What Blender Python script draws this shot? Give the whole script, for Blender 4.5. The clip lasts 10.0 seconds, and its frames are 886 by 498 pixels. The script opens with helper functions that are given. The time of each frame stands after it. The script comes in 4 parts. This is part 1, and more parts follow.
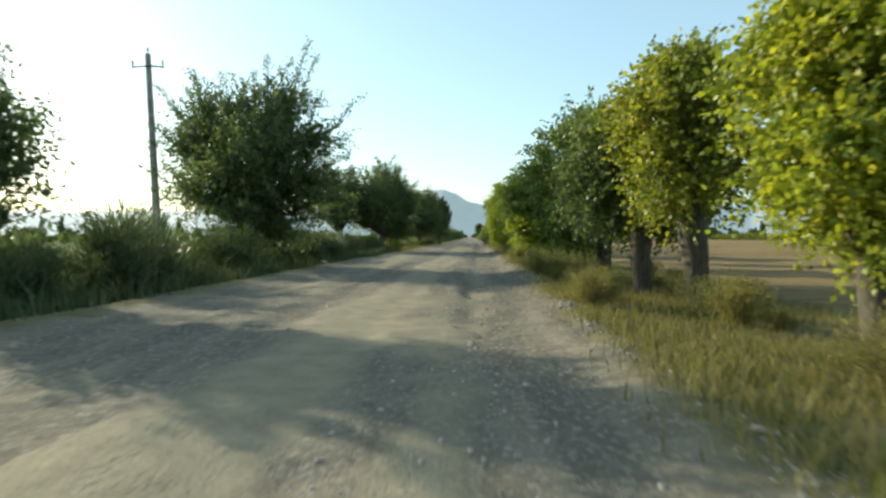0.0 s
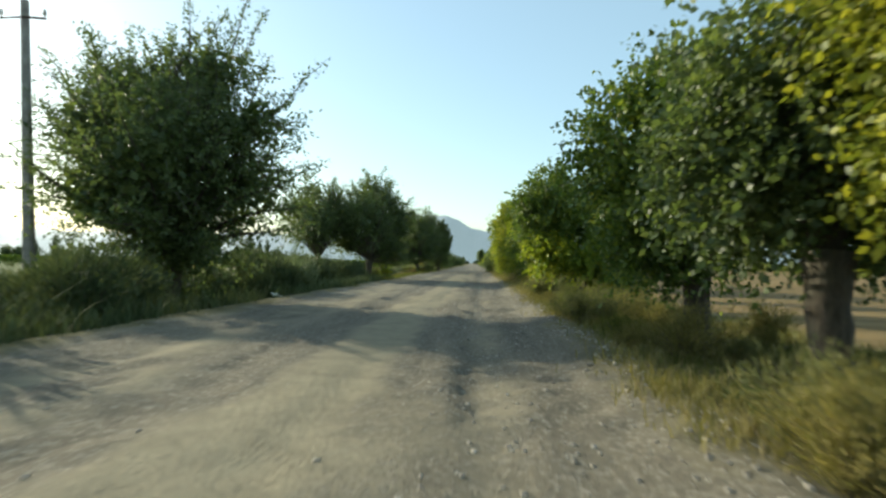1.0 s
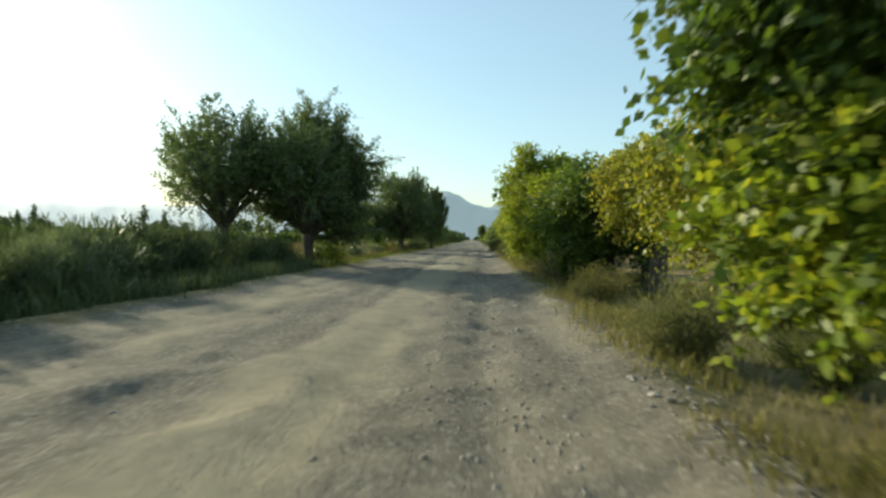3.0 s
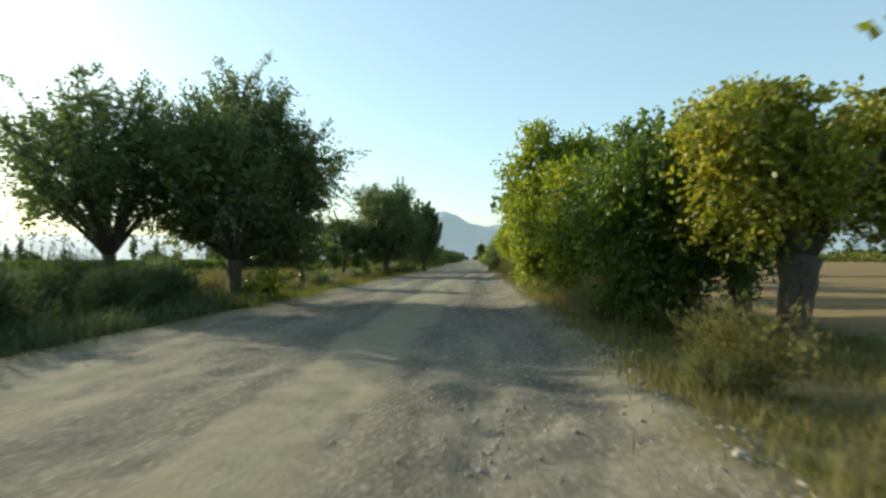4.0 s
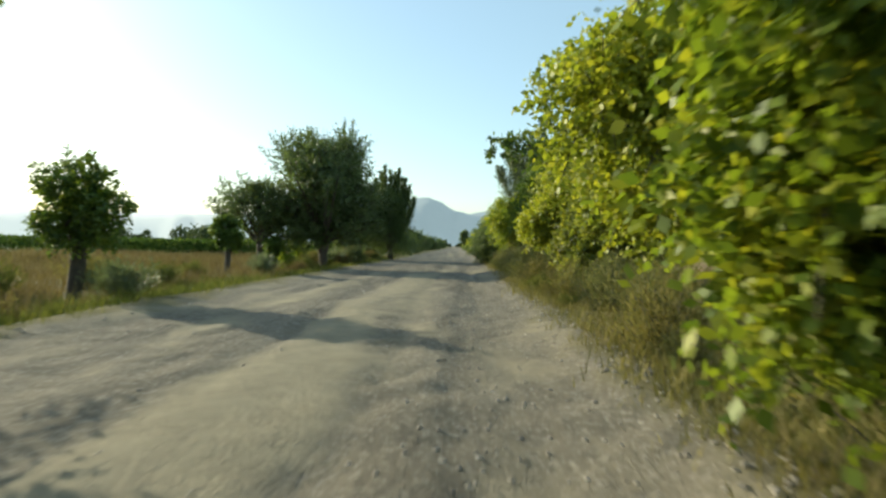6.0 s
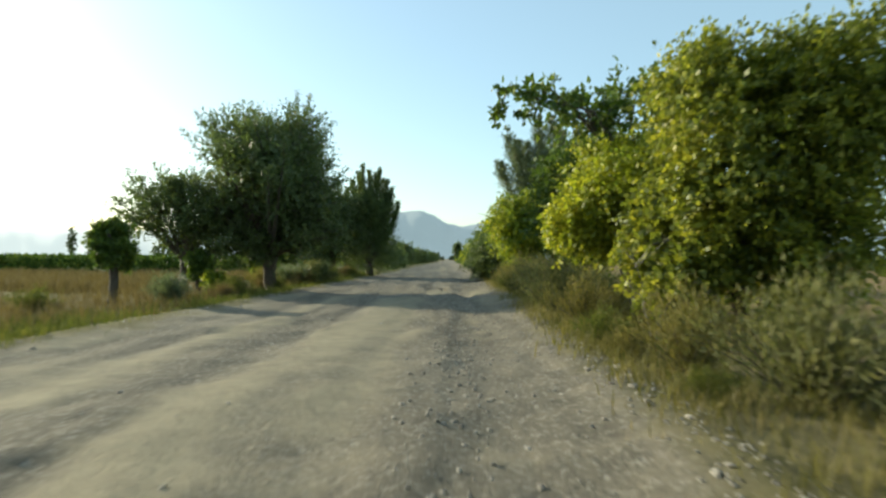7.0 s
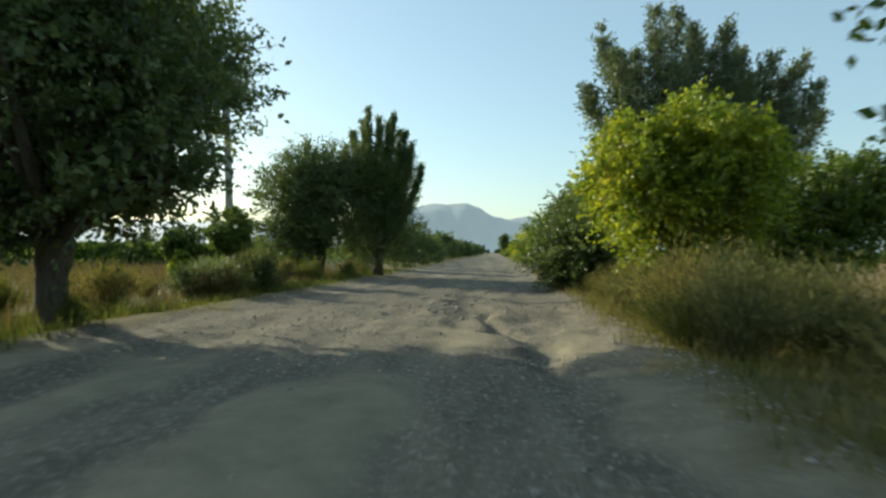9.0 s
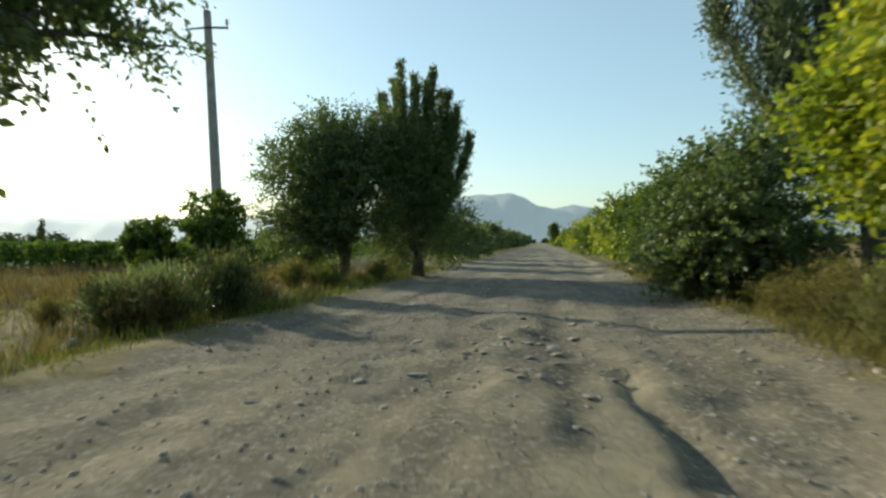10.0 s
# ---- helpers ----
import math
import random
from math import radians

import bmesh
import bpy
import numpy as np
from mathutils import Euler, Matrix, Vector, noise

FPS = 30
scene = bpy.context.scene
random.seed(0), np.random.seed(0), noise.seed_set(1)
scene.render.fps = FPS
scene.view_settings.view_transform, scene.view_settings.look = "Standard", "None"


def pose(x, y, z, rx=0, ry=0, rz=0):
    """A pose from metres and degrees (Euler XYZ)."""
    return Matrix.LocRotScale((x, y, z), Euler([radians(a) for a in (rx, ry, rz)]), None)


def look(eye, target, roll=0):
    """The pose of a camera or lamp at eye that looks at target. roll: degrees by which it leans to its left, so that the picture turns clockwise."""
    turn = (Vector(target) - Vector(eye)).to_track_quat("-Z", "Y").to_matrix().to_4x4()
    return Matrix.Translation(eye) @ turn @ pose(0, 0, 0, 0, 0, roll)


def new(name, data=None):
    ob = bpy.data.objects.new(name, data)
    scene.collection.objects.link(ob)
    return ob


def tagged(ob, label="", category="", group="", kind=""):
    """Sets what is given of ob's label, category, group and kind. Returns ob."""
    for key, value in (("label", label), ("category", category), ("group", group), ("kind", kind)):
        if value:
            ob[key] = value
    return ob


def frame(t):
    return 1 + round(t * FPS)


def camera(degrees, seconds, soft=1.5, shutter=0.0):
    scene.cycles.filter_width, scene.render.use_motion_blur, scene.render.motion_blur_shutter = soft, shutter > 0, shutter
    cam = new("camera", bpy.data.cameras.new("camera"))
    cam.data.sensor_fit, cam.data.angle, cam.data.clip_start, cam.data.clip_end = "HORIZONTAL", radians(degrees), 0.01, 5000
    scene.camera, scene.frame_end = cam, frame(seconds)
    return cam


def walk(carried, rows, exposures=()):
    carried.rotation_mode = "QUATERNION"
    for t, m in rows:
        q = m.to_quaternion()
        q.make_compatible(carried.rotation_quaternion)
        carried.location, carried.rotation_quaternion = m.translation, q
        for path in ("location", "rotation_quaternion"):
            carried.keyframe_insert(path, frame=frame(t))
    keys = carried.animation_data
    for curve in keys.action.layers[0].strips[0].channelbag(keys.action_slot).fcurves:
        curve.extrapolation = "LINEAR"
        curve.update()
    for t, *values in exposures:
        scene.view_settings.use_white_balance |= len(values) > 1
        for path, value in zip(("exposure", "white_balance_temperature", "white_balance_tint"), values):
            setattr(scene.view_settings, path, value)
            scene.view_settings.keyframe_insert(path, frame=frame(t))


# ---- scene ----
cam = camera(69.8, 10.0, soft=2.5, shutter=0.3)
PATH = [
    (0, (0.193, 0.564, 1.254), (0.17, 2.563, 1.215), -0.0),
    (0.5, (0.311, 4.281, 1.29), (0.277, 6.281, 1.264), 0.9),
    (1, (0.405, 8.286, 1.268), (0.376, 10.286, 1.311), 0.9),
    (1.5, (0.542, 12.388, 1.349), (0.516, 14.387, 1.404), 0.6),
    (2, (0.639, 16.496, 1.388), (0.604, 18.494, 1.457), 0.4),
    (2.5, (0.821, 20.663, 1.385), (0.792, 22.662, 1.418), 1.5),
    (2.7, (0.91, 22.327, 1.381), (0.888, 24.326, 1.361), 1.8),
    (3.8, (1.421, 31.495, 1.377), (1.361, 33.494, 1.335), 0.4),
    (4, (1.506, 33.167, 1.372), (1.478, 35.166, 1.403), -0.3),
    (4.5, (1.615, 37.363, 1.38), (1.604, 39.363, 1.364), 1.0),
    (5, (1.742, 41.499, 1.367), (1.737, 43.497, 1.261), -0.3),
    (5.2, (1.811, 43.139, 1.368), (1.804, 45.135, 1.245), 0.5),
    (6.3, (2.304, 52.336, 1.304), (2.341, 54.335, 1.339), 1.5),
    (6.5, (2.383, 54.008, 1.311), (2.419, 56.007, 1.357), 2.0),
    (7, (2.518, 58.23, 1.307), (2.565, 60.229, 1.338), 0.4),
    (7.5, (2.697, 62.41, 1.261), (2.721, 64.41, 1.258), 1.5),
    (8, (2.905, 66.381, 1.228), (2.906, 68.381, 1.243), 0.5),
    (8.5, (3.03, 70.155, 1.22), (3.046, 72.154, 1.243), 0.5),
    (9, (2.906, 73.755, 1.259), (2.81, 75.753, 1.266), 1.0),
    (9.5, (2.61, 77.145, 1.29), (2.466, 79.14, 1.29), 0.6),
    (10, (2.136, 80.41, 1.311), (1.899, 82.396, 1.29), -0.3),
]
EXPOSURES = [(0.0, 0.80, 6500, -1), (1.0, 0.70, 6500, -1), (1.6, 0.65, 6500, -1), (2.0, 0.37, 6500, -1), (2.5, 0.42, 6500, -1), (2.9, 0.55, 6500, -1), (4.0, 0.65, 6500, -1), (4.6, 0.53, 6500, -1),
             (5.0, 0.50, 6500, -1), (5.4, 0.55, 6500, -1), (6.3, 0.70, 6500, -1), (7.5, 0.70, 6500, -1), (8.5, 0.57, 6500, -1), (9.0, 0.47, 6500, -1), (10.0, 0.42, 6500, -1)]
walk(cam, [(t, look(eye, target, roll)) for t, eye, target, roll in PATH], EXPOSURES)

# ---- world and sun ----
SUN_AZ, SUN_EL = radians(-55), radians(18)   # azimuth from +y, minus is towards -x
world = bpy.data.worlds.new("world")
scene.world = world
world.use_nodes = True
wn, wl = world.node_tree.nodes, world.node_tree.links
wn.clear()
sky = wn.new("ShaderNodeTexSky")
sky.sky_type, sky.sun_disc = "NISHITA", False
sky.sun_elevation, sky.sun_rotation = SUN_EL, SUN_AZ
sky.altitude, sky.air_density, sky.dust_density, sky.ozone_density = 600, 1.15, 1.6, 2.3
background = wn.new("ShaderNodeBackground")
background.inputs["Strength"].default_value = 0.138
world_out = wn.new("ShaderNodeOutputWorld")
haze = wn.new("ShaderNodeMix")
haze.data_type = "RGBA"
haze.inputs[0].default_value = 0.28
haze.inputs[7].default_value = (3.7, 4.7, 5.0, 1)
wl.new(sky.outputs[0], haze.inputs[6])
wl.new(haze.outputs[2], background.inputs["Color"])
wl.new(background.outputs[0], world_out.inputs[0])

sun_way = Vector((math.sin(SUN_AZ) * math.cos(SUN_EL), math.cos(SUN_AZ) * math.cos(SUN_EL), math.sin(SUN_EL)))
sun_data = bpy.data.lights.new("sun", "SUN")
sun_data.energy, sun_data.angle, sun_data.color = 4.7, radians(0.6), (1.0, 0.88, 0.68)
sun = new("sun", sun_data)
sun.matrix_world = look(sun_way * 200, (0, 0, 0))


# ---- small helpers ----
def road_x(y):
    """The road's middle line."""
    return -2.2 + 0.044 * y - 0.0085 * np.maximum(0, np.asarray(y, float) - 110)


def mesh_of(name, verts, faces, material=None, smooth=False):
    me = bpy.data.meshes.new(name)
    verts = np.asarray(verts, dtype=np.float32).reshape(-1, 3)
    if isinstance(faces, np.ndarray):
        sizes, flat = np.full(len(faces), faces.shape[1]), faces.ravel()
    else:
        sizes, flat = np.array([len(f) for f in faces]), np.concatenate([np.asarray(f) for f in faces])
    me.vertices.add(len(verts))
    me.vertices.foreach_set("co", verts.ravel())
    me.loops.add(len(flat))
    me.loops.foreach_set("vertex_index", flat.astype(np.int32))
    me.polygons.add(len(sizes))
    me.polygons.foreach_set("loop_start", np.concatenate([[0], np.cumsum(sizes)[:-1]]).astype(np.int32))
    if material:
        me.materials.append(material)
    me.polygons.foreach_set("use_smooth", np.full(len(sizes), smooth))
    me.update(calc_edges=True)
    return me


def part_mesh(name, me, parent=None, label="", m=None):
    ob = new(name, me)
    if parent:
        ob.parent = parent
    if m is not None:
        ob.matrix_basis = m
    return tagged(ob, label=label)


def part(name, bm, material, parent, label="", smooth=False, m=None):
    me = bpy.data.meshes.new(name)
    bm.to_mesh(me)
    bm.free()
    me.materials.append(material)
    if smooth:
        me.polygons.foreach_set("use_smooth", [True] * len(me.polygons))
    return part_mesh(name, me, parent, label, m)


def thing(name, x, y, z, label, category, group="", turn=0):
    ob = new(name)
    ob.matrix_basis = pose(x, y, z, 0, 0, turn)
    return tagged(ob, label, category, group)


def sweep(path, radii, sides=8, rough=0.0, rng=None, close=True):
    """Verts and faces of a tube along a list of places."""
    path = [Vector(p) for p in path]
    verts, faces = [], []
    side = Vector((1, 0.13, 0))
    for i, p in enumerate(path):
        ahead = (path[min(i + 1, len(path) - 1)] - path[max(i - 1, 0)]).normalized()
        u = (side - ahead * side.dot(ahead)).normalized()
        v = ahead.cross(u)
        for k in range(sides):
            a = 2 * math.pi * k / sides
            r = radii[i] * (1 + (rough * rng.uniform(-1, 1) if rng is not None else 0))
            q = p + (u * math.cos(a) + v * math.sin(a)) * r
            verts.append(tuple(q))
    for i in range(len(path) - 1):
        for k in range(sides):
            a, b = i * sides + k, i * sides + (k + 1) % sides
            faces.append((a, b, b + sides, a + sides))
    if close:
        faces.append(tuple(range(sides))[::-1])
        faces.append(tuple(range((len(path) - 1) * sides, len(path) * sides)))
    return verts, faces


def joined(pieces):
    verts, faces = [], []
    for v, f in pieces:
        o = len(verts)
        verts += v
        faces += [tuple(i + o for i in face) for face in f]
    return verts, faces


def unit(a):
    return a / np.maximum(np.linalg.norm(a, axis=-1, keepdims=True), 1e-9)


def leaf_verts(at, way, rng, size, wide=0.62, fine=True, vary=0.35):
    """Leaves at places, each pointing along its way, with a random roll about it; fine: six corners with a fold, else four."""
    n = len(at)
    way = unit(way)
    other = unit(np.cross(way, rng.normal(size=(n, 3))))
    up = np.cross(way, other)
    ln = (size * (1 + vary * rng.uniform(-1, 1, n)))[:, None]
    w = ln * wide * 0.5
    if fine:
        cols = [at, at + way * ln * 0.28 + other * w + up * w * 0.35, at + way * ln * 0.68 + other * w * 0.8 + up * w * 0.2,
                at + way * ln - up * w * 0.25, at + way * ln * 0.68 - other * w * 0.8 + up * w * 0.2, at + way * ln * 0.28 - other * w + up * w * 0.35]
        verts = np.stack(cols, 1).reshape(-1, 3)
        base = (np.arange(n) * 6)[:, None]
        faces = np.concatenate([base + [0, 1, 2, 3], base + [0, 3, 4, 5]])
    else:
        cols = [at, at + way * ln * 0.45 + other * w, at + way * ln, at + way * ln * 0.45 - other * w]
        verts = np.stack(cols, 1).reshape(-1, 3)
        faces = (np.arange(n) * 4)[:, None] + np.array([[0, 1, 2, 3]])
    return verts, faces


# ---- materials ----
def material(name):
    mat = bpy.data.materials.new(name)
    mat.use_nodes = True
    nt = mat.node_tree
    return mat, nt, nt.nodes["Principled BSDF"]


def node(nt, kind, **inputs):
    made = nt.nodes.new(kind)
    for key, value in inputs.items():
        made.inputs[key.replace("_", " ")].default_value = value
    return made


def ramp(nt, source, stops):
    made = nt.nodes.new("ShaderNodeValToRGB")
    el = made.color_ramp.elements
    while len(el) < len(stops):
        el.new(0.5)
    for e, (p, c) in zip(el, stops):
        e.position, e.color = p, (*c, 1)
    nt.links.new(source, made.inputs[0])
    return made.outputs[0]


def noisy(nt, scale, detail=4, rough=0.6, source=None):
    made = node(nt, "ShaderNodeTexNoise", Scale=scale, Detail=detail, Roughness=rough)
    coords = nt.nodes.new("ShaderNodeTexCoord")
    nt.links.new(source or coords.outputs["Object"], made.inputs["Vector"])
    return made.outputs[0]


def mixed(nt, fac, a, b, blend="MIX"):
    made = nt.nodes.new("ShaderNodeMix")
    made.data_type, made.blend_type = "RGBA", blend
    for value, slot in ((fac, 0), (a, 6), (b, 7)):
        if isinstance(value, (int, float)):
            made.inputs[slot].default_value = value
        elif isinstance(value, tuple):
            made.inputs[slot].default_value = (*value, 1)
        else:
            nt.links.new(value, made.inputs[slot])
    return made.outputs[2]


def sums(nt, op, a, b=0.0):
    made = nt.nodes.new("ShaderNodeMath")
    made.operation = op
    for value, slot in ((a, 0), (b, 1)):
        if isinstance(value, (int, float)):
            made.inputs[slot].default_value = value
        else:
            nt.links.new(value, made.inputs[slot])
    return made.outputs[0]


def steps(nt, value, low, high):
    made = nt.nodes.new("ShaderNodeMapRange")
    made.interpolation_type = "SMOOTHSTEP"
    made.inputs["From Min"].default_value, made.inputs["From Max"].default_value = low, high
    nt.links.new(value, made.inputs["Value"])
    return made.outputs[0]


def bumped(nt, bsdf, height, strength=0.5, distance=0.02):
    made = node(nt, "ShaderNodeBump", Strength=strength, Distance=distance)
    nt.links.new(height, made.inputs["Height"])
    nt.links.new(made.outputs[0], bsdf.inputs["Normal"])


def foliage(name, stops, through_light=0.45, gloss=0.5, patch=0.9):
    """Leaf: each leaf its own tone, larger patches of yellowing, light coming through."""
    mat, nt, bsdf = material(name)
    geo = nt.nodes.new("ShaderNodeNewGeometry")
    big = noisy(nt, patch, 2)
    tone = sums(nt, "ADD", sums(nt, "MULTIPLY", geo.outputs["Random Per Island"], 0.55), sums(nt, "MULTIPLY", sums(nt, "SUBTRACT", big, 0.3), 1.1))
    colour = ramp(nt, tone, stops)
    nt.links.new(colour, bsdf.inputs["Base Color"])
    bsdf.inputs["Roughness"].default_value = gloss
    bsdf.inputs["Specular IOR Level"].default_value = 0.5 if gloss < 0.7 else 0.12
    trans = nt.nodes.new("ShaderNodeBsdfTranslucent")
    nt.links.new(mixed(nt, 1.0, colour, (1.0, 1.0, 0.55), "MULTIPLY"), trans.inputs["Color"])
    mix = nt.nodes.new("ShaderNodeMixShader")
    mix.inputs[0].default_value = through_light
    nt.links.new(bsdf.outputs[0], mix.inputs[1])
    nt.links.new(trans.outputs[0], mix.inputs[2])
    nt.links.new(mix.outputs[0], nt.nodes["Material Output"].inputs["Surface"])
    return mat


# Tones also carry light: yellow and lime for sunlit crowns, dark for shaded ones.
LEAF_GREEN = foliage("leaf_green", [(0.1, (0.05, 0.085, 0.016)), (0.5, (0.1, 0.16, 0.026)), (0.9, (0.22, 0.26, 0.04))])
LEAF_YELLOW = foliage("leaf_yellow", [(0.1, (0.13, 0.18, 0.024)), (0.5, (0.285, 0.325, 0.036)), (0.9, (0.52, 0.49, 0.055))], 0.53)
LEAF_LIME = foliage("leaf_lime", [(0.1, (0.1, 0.155, 0.02)), (0.5, (0.225, 0.29, 0.03)), (0.9, (0.46, 0.43, 0.042))], 0.55)
LEAF_AMBER = foliage("leaf_amber", [(0.1, (0.115, 0.145, 0.022)), (0.5, (0.25, 0.26, 0.034)), (0.9, (0.5, 0.43, 0.055))], 0.48)
LEAF_OLIVE = foliage("leaf_olive", [(0.1, (0.09, 0.122, 0.025)), (0.5, (0.21, 0.24, 0.037)), (0.9, (0.46, 0.43, 0.058))], 0.5)
LEAF_DARK = foliage("leaf_dark", [(0.1, (0.06, 0.092, 0.035)), (0.5, (0.108, 0.15, 0.056)), (0.9, (0.17, 0.21, 0.075))], 0.48)
LEAF_GREY = foliage("leaf_grey", [(0.1, (0.085, 0.115, 0.064)), (0.5, (0.15, 0.188, 0.105)), (0.9, (0.25, 0.285, 0.15))], 0.35)
WEED = foliage("weed", [(0.1, (0.115, 0.115, 0.042)), (0.5, (0.21, 0.19, 0.072)), (0.9, (0.33, 0.27, 0.115))], 0.35, 0.85)
STRAW = foliage("straw", [(0.1, (0.16, 0.14, 0.065)), (0.5, (0.28, 0.235, 0.12)), (0.9, (0.42, 0.34, 0.2))], 0.3, 0.85)
RUST_WEED = foliage("rust_weed", [(0.1, (0.105, 0.085, 0.04)), (0.5, (0.19, 0.142, 0.07)), (0.9, (0.29, 0.225, 0.12))], 0.3, 0.85)
BRUSH = foliage("brush", [(0.1, (0.1, 0.115, 0.055)), (0.5, (0.178, 0.182, 0.08)), (0.9, (0.285, 0.262, 0.125))], 0.35, 0.85)
REED = foliage("reed", [(0.1, (0.05, 0.072, 0.034)), (0.5, (0.088, 0.115, 0.055)), (0.9, (0.15, 0.165, 0.085))], 0.25, 0.85)
GRASS = foliage("grass", [(0.1, (0.068, 0.09, 0.025)), (0.5, (0.13, 0.15, 0.04)), (0.9, (0.25, 0.235, 0.075))], 0.4, 0.85)
CROP = foliage("crop", [(0.1, (0.04, 0.075, 0.018)), (0.5, (0.075, 0.125, 0.028)), (0.9, (0.14, 0.18, 0.045))], 0.35, 0.85)

BARK, nt, bsdf = material("bark")
stretch = nt.nodes.new("ShaderNodeMapping")
stretch.inputs["Scale"].default_value = (9, 9, 2.2)
nt.links.new(nt.nodes.new("ShaderNodeTexCoord").outputs["Object"], stretch.inputs[0])
grain = noisy(nt, 2.2, 6, 0.7, stretch.outputs[0])
nt.links.new(mixed(nt, steps(nt, noisy(nt, 1.4, 3), 0.4, 0.7), ramp(nt, grain, [(0.3, (0.035, 0.027, 0.02)), (0.65, (0.125, 0.1, 0.074))]), (0.09, 0.087, 0.06)), bsdf.inputs["Base Color"])
bsdf.inputs["Roughness"].default_value = 0.9
bumped(nt, bsdf, grain, 0.9, 0.05)

DEADWOOD, nt, bsdf = material("bleached_deadwood")
nt.links.new(ramp(nt, noisy(nt, 9, 4), [(0.3, (0.11, 0.1, 0.085)), (0.7, (0.22, 0.2, 0.17))]), bsdf.inputs["Base Color"])
bsdf.inputs["Roughness"].default_value = 0.9

CONCRETE, nt, bsdf = material("weathered_concrete")
nt.links.new(ramp(nt, noisy(nt, 5, 6), [(0.3, (0.2, 0.18, 0.16)), (0.7, (0.36, 0.33, 0.29))]), bsdf.inputs["Base Color"])
bsdf.inputs["Roughness"].default_value = 0.9
bumped(nt, bsdf, noisy(nt, 40, 4), 0.4, 0.01)

STEEL, nt, bsdf = material("rusty_steel")
nt.links.new(ramp(nt, noisy(nt, 18, 5), [(0.35, (0.05, 0.04, 0.035)), (0.7, (0.16, 0.09, 0.05))]), bsdf.inputs["Base Color"])
bsdf.inputs["Roughness"].default_value, bsdf.inputs["Metallic"].default_value = 0.7, 0.5

PORCELAIN, nt, bsdf = material("porcelain")
nt.links.new(ramp(nt, noisy(nt, 30, 2), [(0.3, (0.32, 0.3, 0.27)), (0.7, (0.5, 0.48, 0.44))]), bsdf.inputs["Base Color"])
bsdf.inputs["Roughness"].default_value = 0.25

PAPER, nt, bsdf = material("paper_scrap")
nt.links.new(ramp(nt, noisy(nt, 14, 3), [(0.3, (0.55, 0.52, 0.47)), (0.7, (0.8, 0.78, 0.73))]), bsdf.inputs["Base Color"])
bsdf.inputs["Roughness"].default_value = 0.7

STONE, nt, bsdf = material("stone")
info = nt.nodes.new("ShaderNodeObjectInfo")
geo = nt.nodes.new("ShaderNodeNewGeometry")
pick = sums(nt, "FRACT", sums(nt, "ADD", info.outputs["Random"], geo.outputs["Random Per Island"]))
tone = ramp(nt, pick, [(0.0, (0.17, 0.152, 0.125)), (0.5, (0.29, 0.26, 0.215)), (1.0, (0.48, 0.44, 0.37))])
nt.links.new(mixed(nt, 0.35, tone, ramp(nt, noisy(nt, 25, 4), [(0.3, (0.16, 0.14, 0.12)), (0.7, (0.45, 0.4, 0.33))])), bsdf.inputs["Base Color"])
bsdf.inputs["Roughness"].default_value = 0.9

# Aerial haze is painted in: pale blue tone plus a glow of its own.
HILL, nt, bsdf = material("haze_painted_hill")
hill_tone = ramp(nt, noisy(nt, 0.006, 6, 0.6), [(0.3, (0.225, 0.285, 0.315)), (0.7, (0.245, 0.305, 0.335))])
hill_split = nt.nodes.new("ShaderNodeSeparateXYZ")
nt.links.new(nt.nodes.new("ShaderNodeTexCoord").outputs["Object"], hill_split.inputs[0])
# Whitened towards -x, the sun's side, for the glare in the haze.
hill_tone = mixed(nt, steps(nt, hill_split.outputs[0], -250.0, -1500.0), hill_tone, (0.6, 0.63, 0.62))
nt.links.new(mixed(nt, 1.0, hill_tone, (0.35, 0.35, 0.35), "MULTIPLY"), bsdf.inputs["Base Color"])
# The emission stands for hazy air before the hills.
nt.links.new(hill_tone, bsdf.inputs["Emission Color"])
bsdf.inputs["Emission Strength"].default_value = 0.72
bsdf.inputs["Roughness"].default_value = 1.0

GROUND, nt, bsdf = material("ground")
coords = nt.nodes.new("ShaderNodeTexCoord")
split = nt.nodes.new("ShaderNodeSeparateXYZ")
nt.links.new(coords.outputs["Object"], split.inputs[0])
gx, gy = split.outputs[0], split.outputs[1]
mid = sums(nt, "SUBTRACT", sums(nt, "SUBTRACT", sums(nt, "MULTIPLY", gy, 0.044), 2.2), sums(nt, "MULTIPLY", sums(nt, "MAXIMUM", sums(nt, "SUBTRACT", gy, 110.0), 0.0), 0.0085))
across = sums(nt, "SUBTRACT", gx, mid)
wobble = sums(nt, "MULTIPLY", sums(nt, "SUBTRACT", noisy(nt, 0.55, 4), 0.5), 2.2)
edge = sums(nt, "ABSOLUTE", sums(nt, "ADD", across, wobble))
on_road = sums(nt, "SUBTRACT", 1.0, steps(nt, edge, 3.5, 4.1))
lane = nt.nodes.new("ShaderNodeMapping")
lane.inputs["Scale"].default_value = (1.6, 0.16, 1)
lane.inputs["Rotation"].default_value = (0, 0, 0.044)
nt.links.new(coords.outputs["Object"], lane.inputs[0])
streak = noisy(nt, 1.0, 6, 0.65, lane.outputs[0])
powder = nt.nodes.new("ShaderNodeAttribute")
powder.attribute_name = "powder"
drift = sums(nt, "ADD", sums(nt, "MULTIPLY", powder.outputs["Fac"], 0.9), sums(nt, "MULTIPLY", sums(nt, "SUBTRACT", noisy(nt, 1.7, 6, 0.7), 0.5), 0.55))
hard = ramp(nt, streak, [(0.3, (0.098, 0.087, 0.068)), (0.5, (0.16, 0.14, 0.106)), (0.7, (0.232, 0.2, 0.148))])
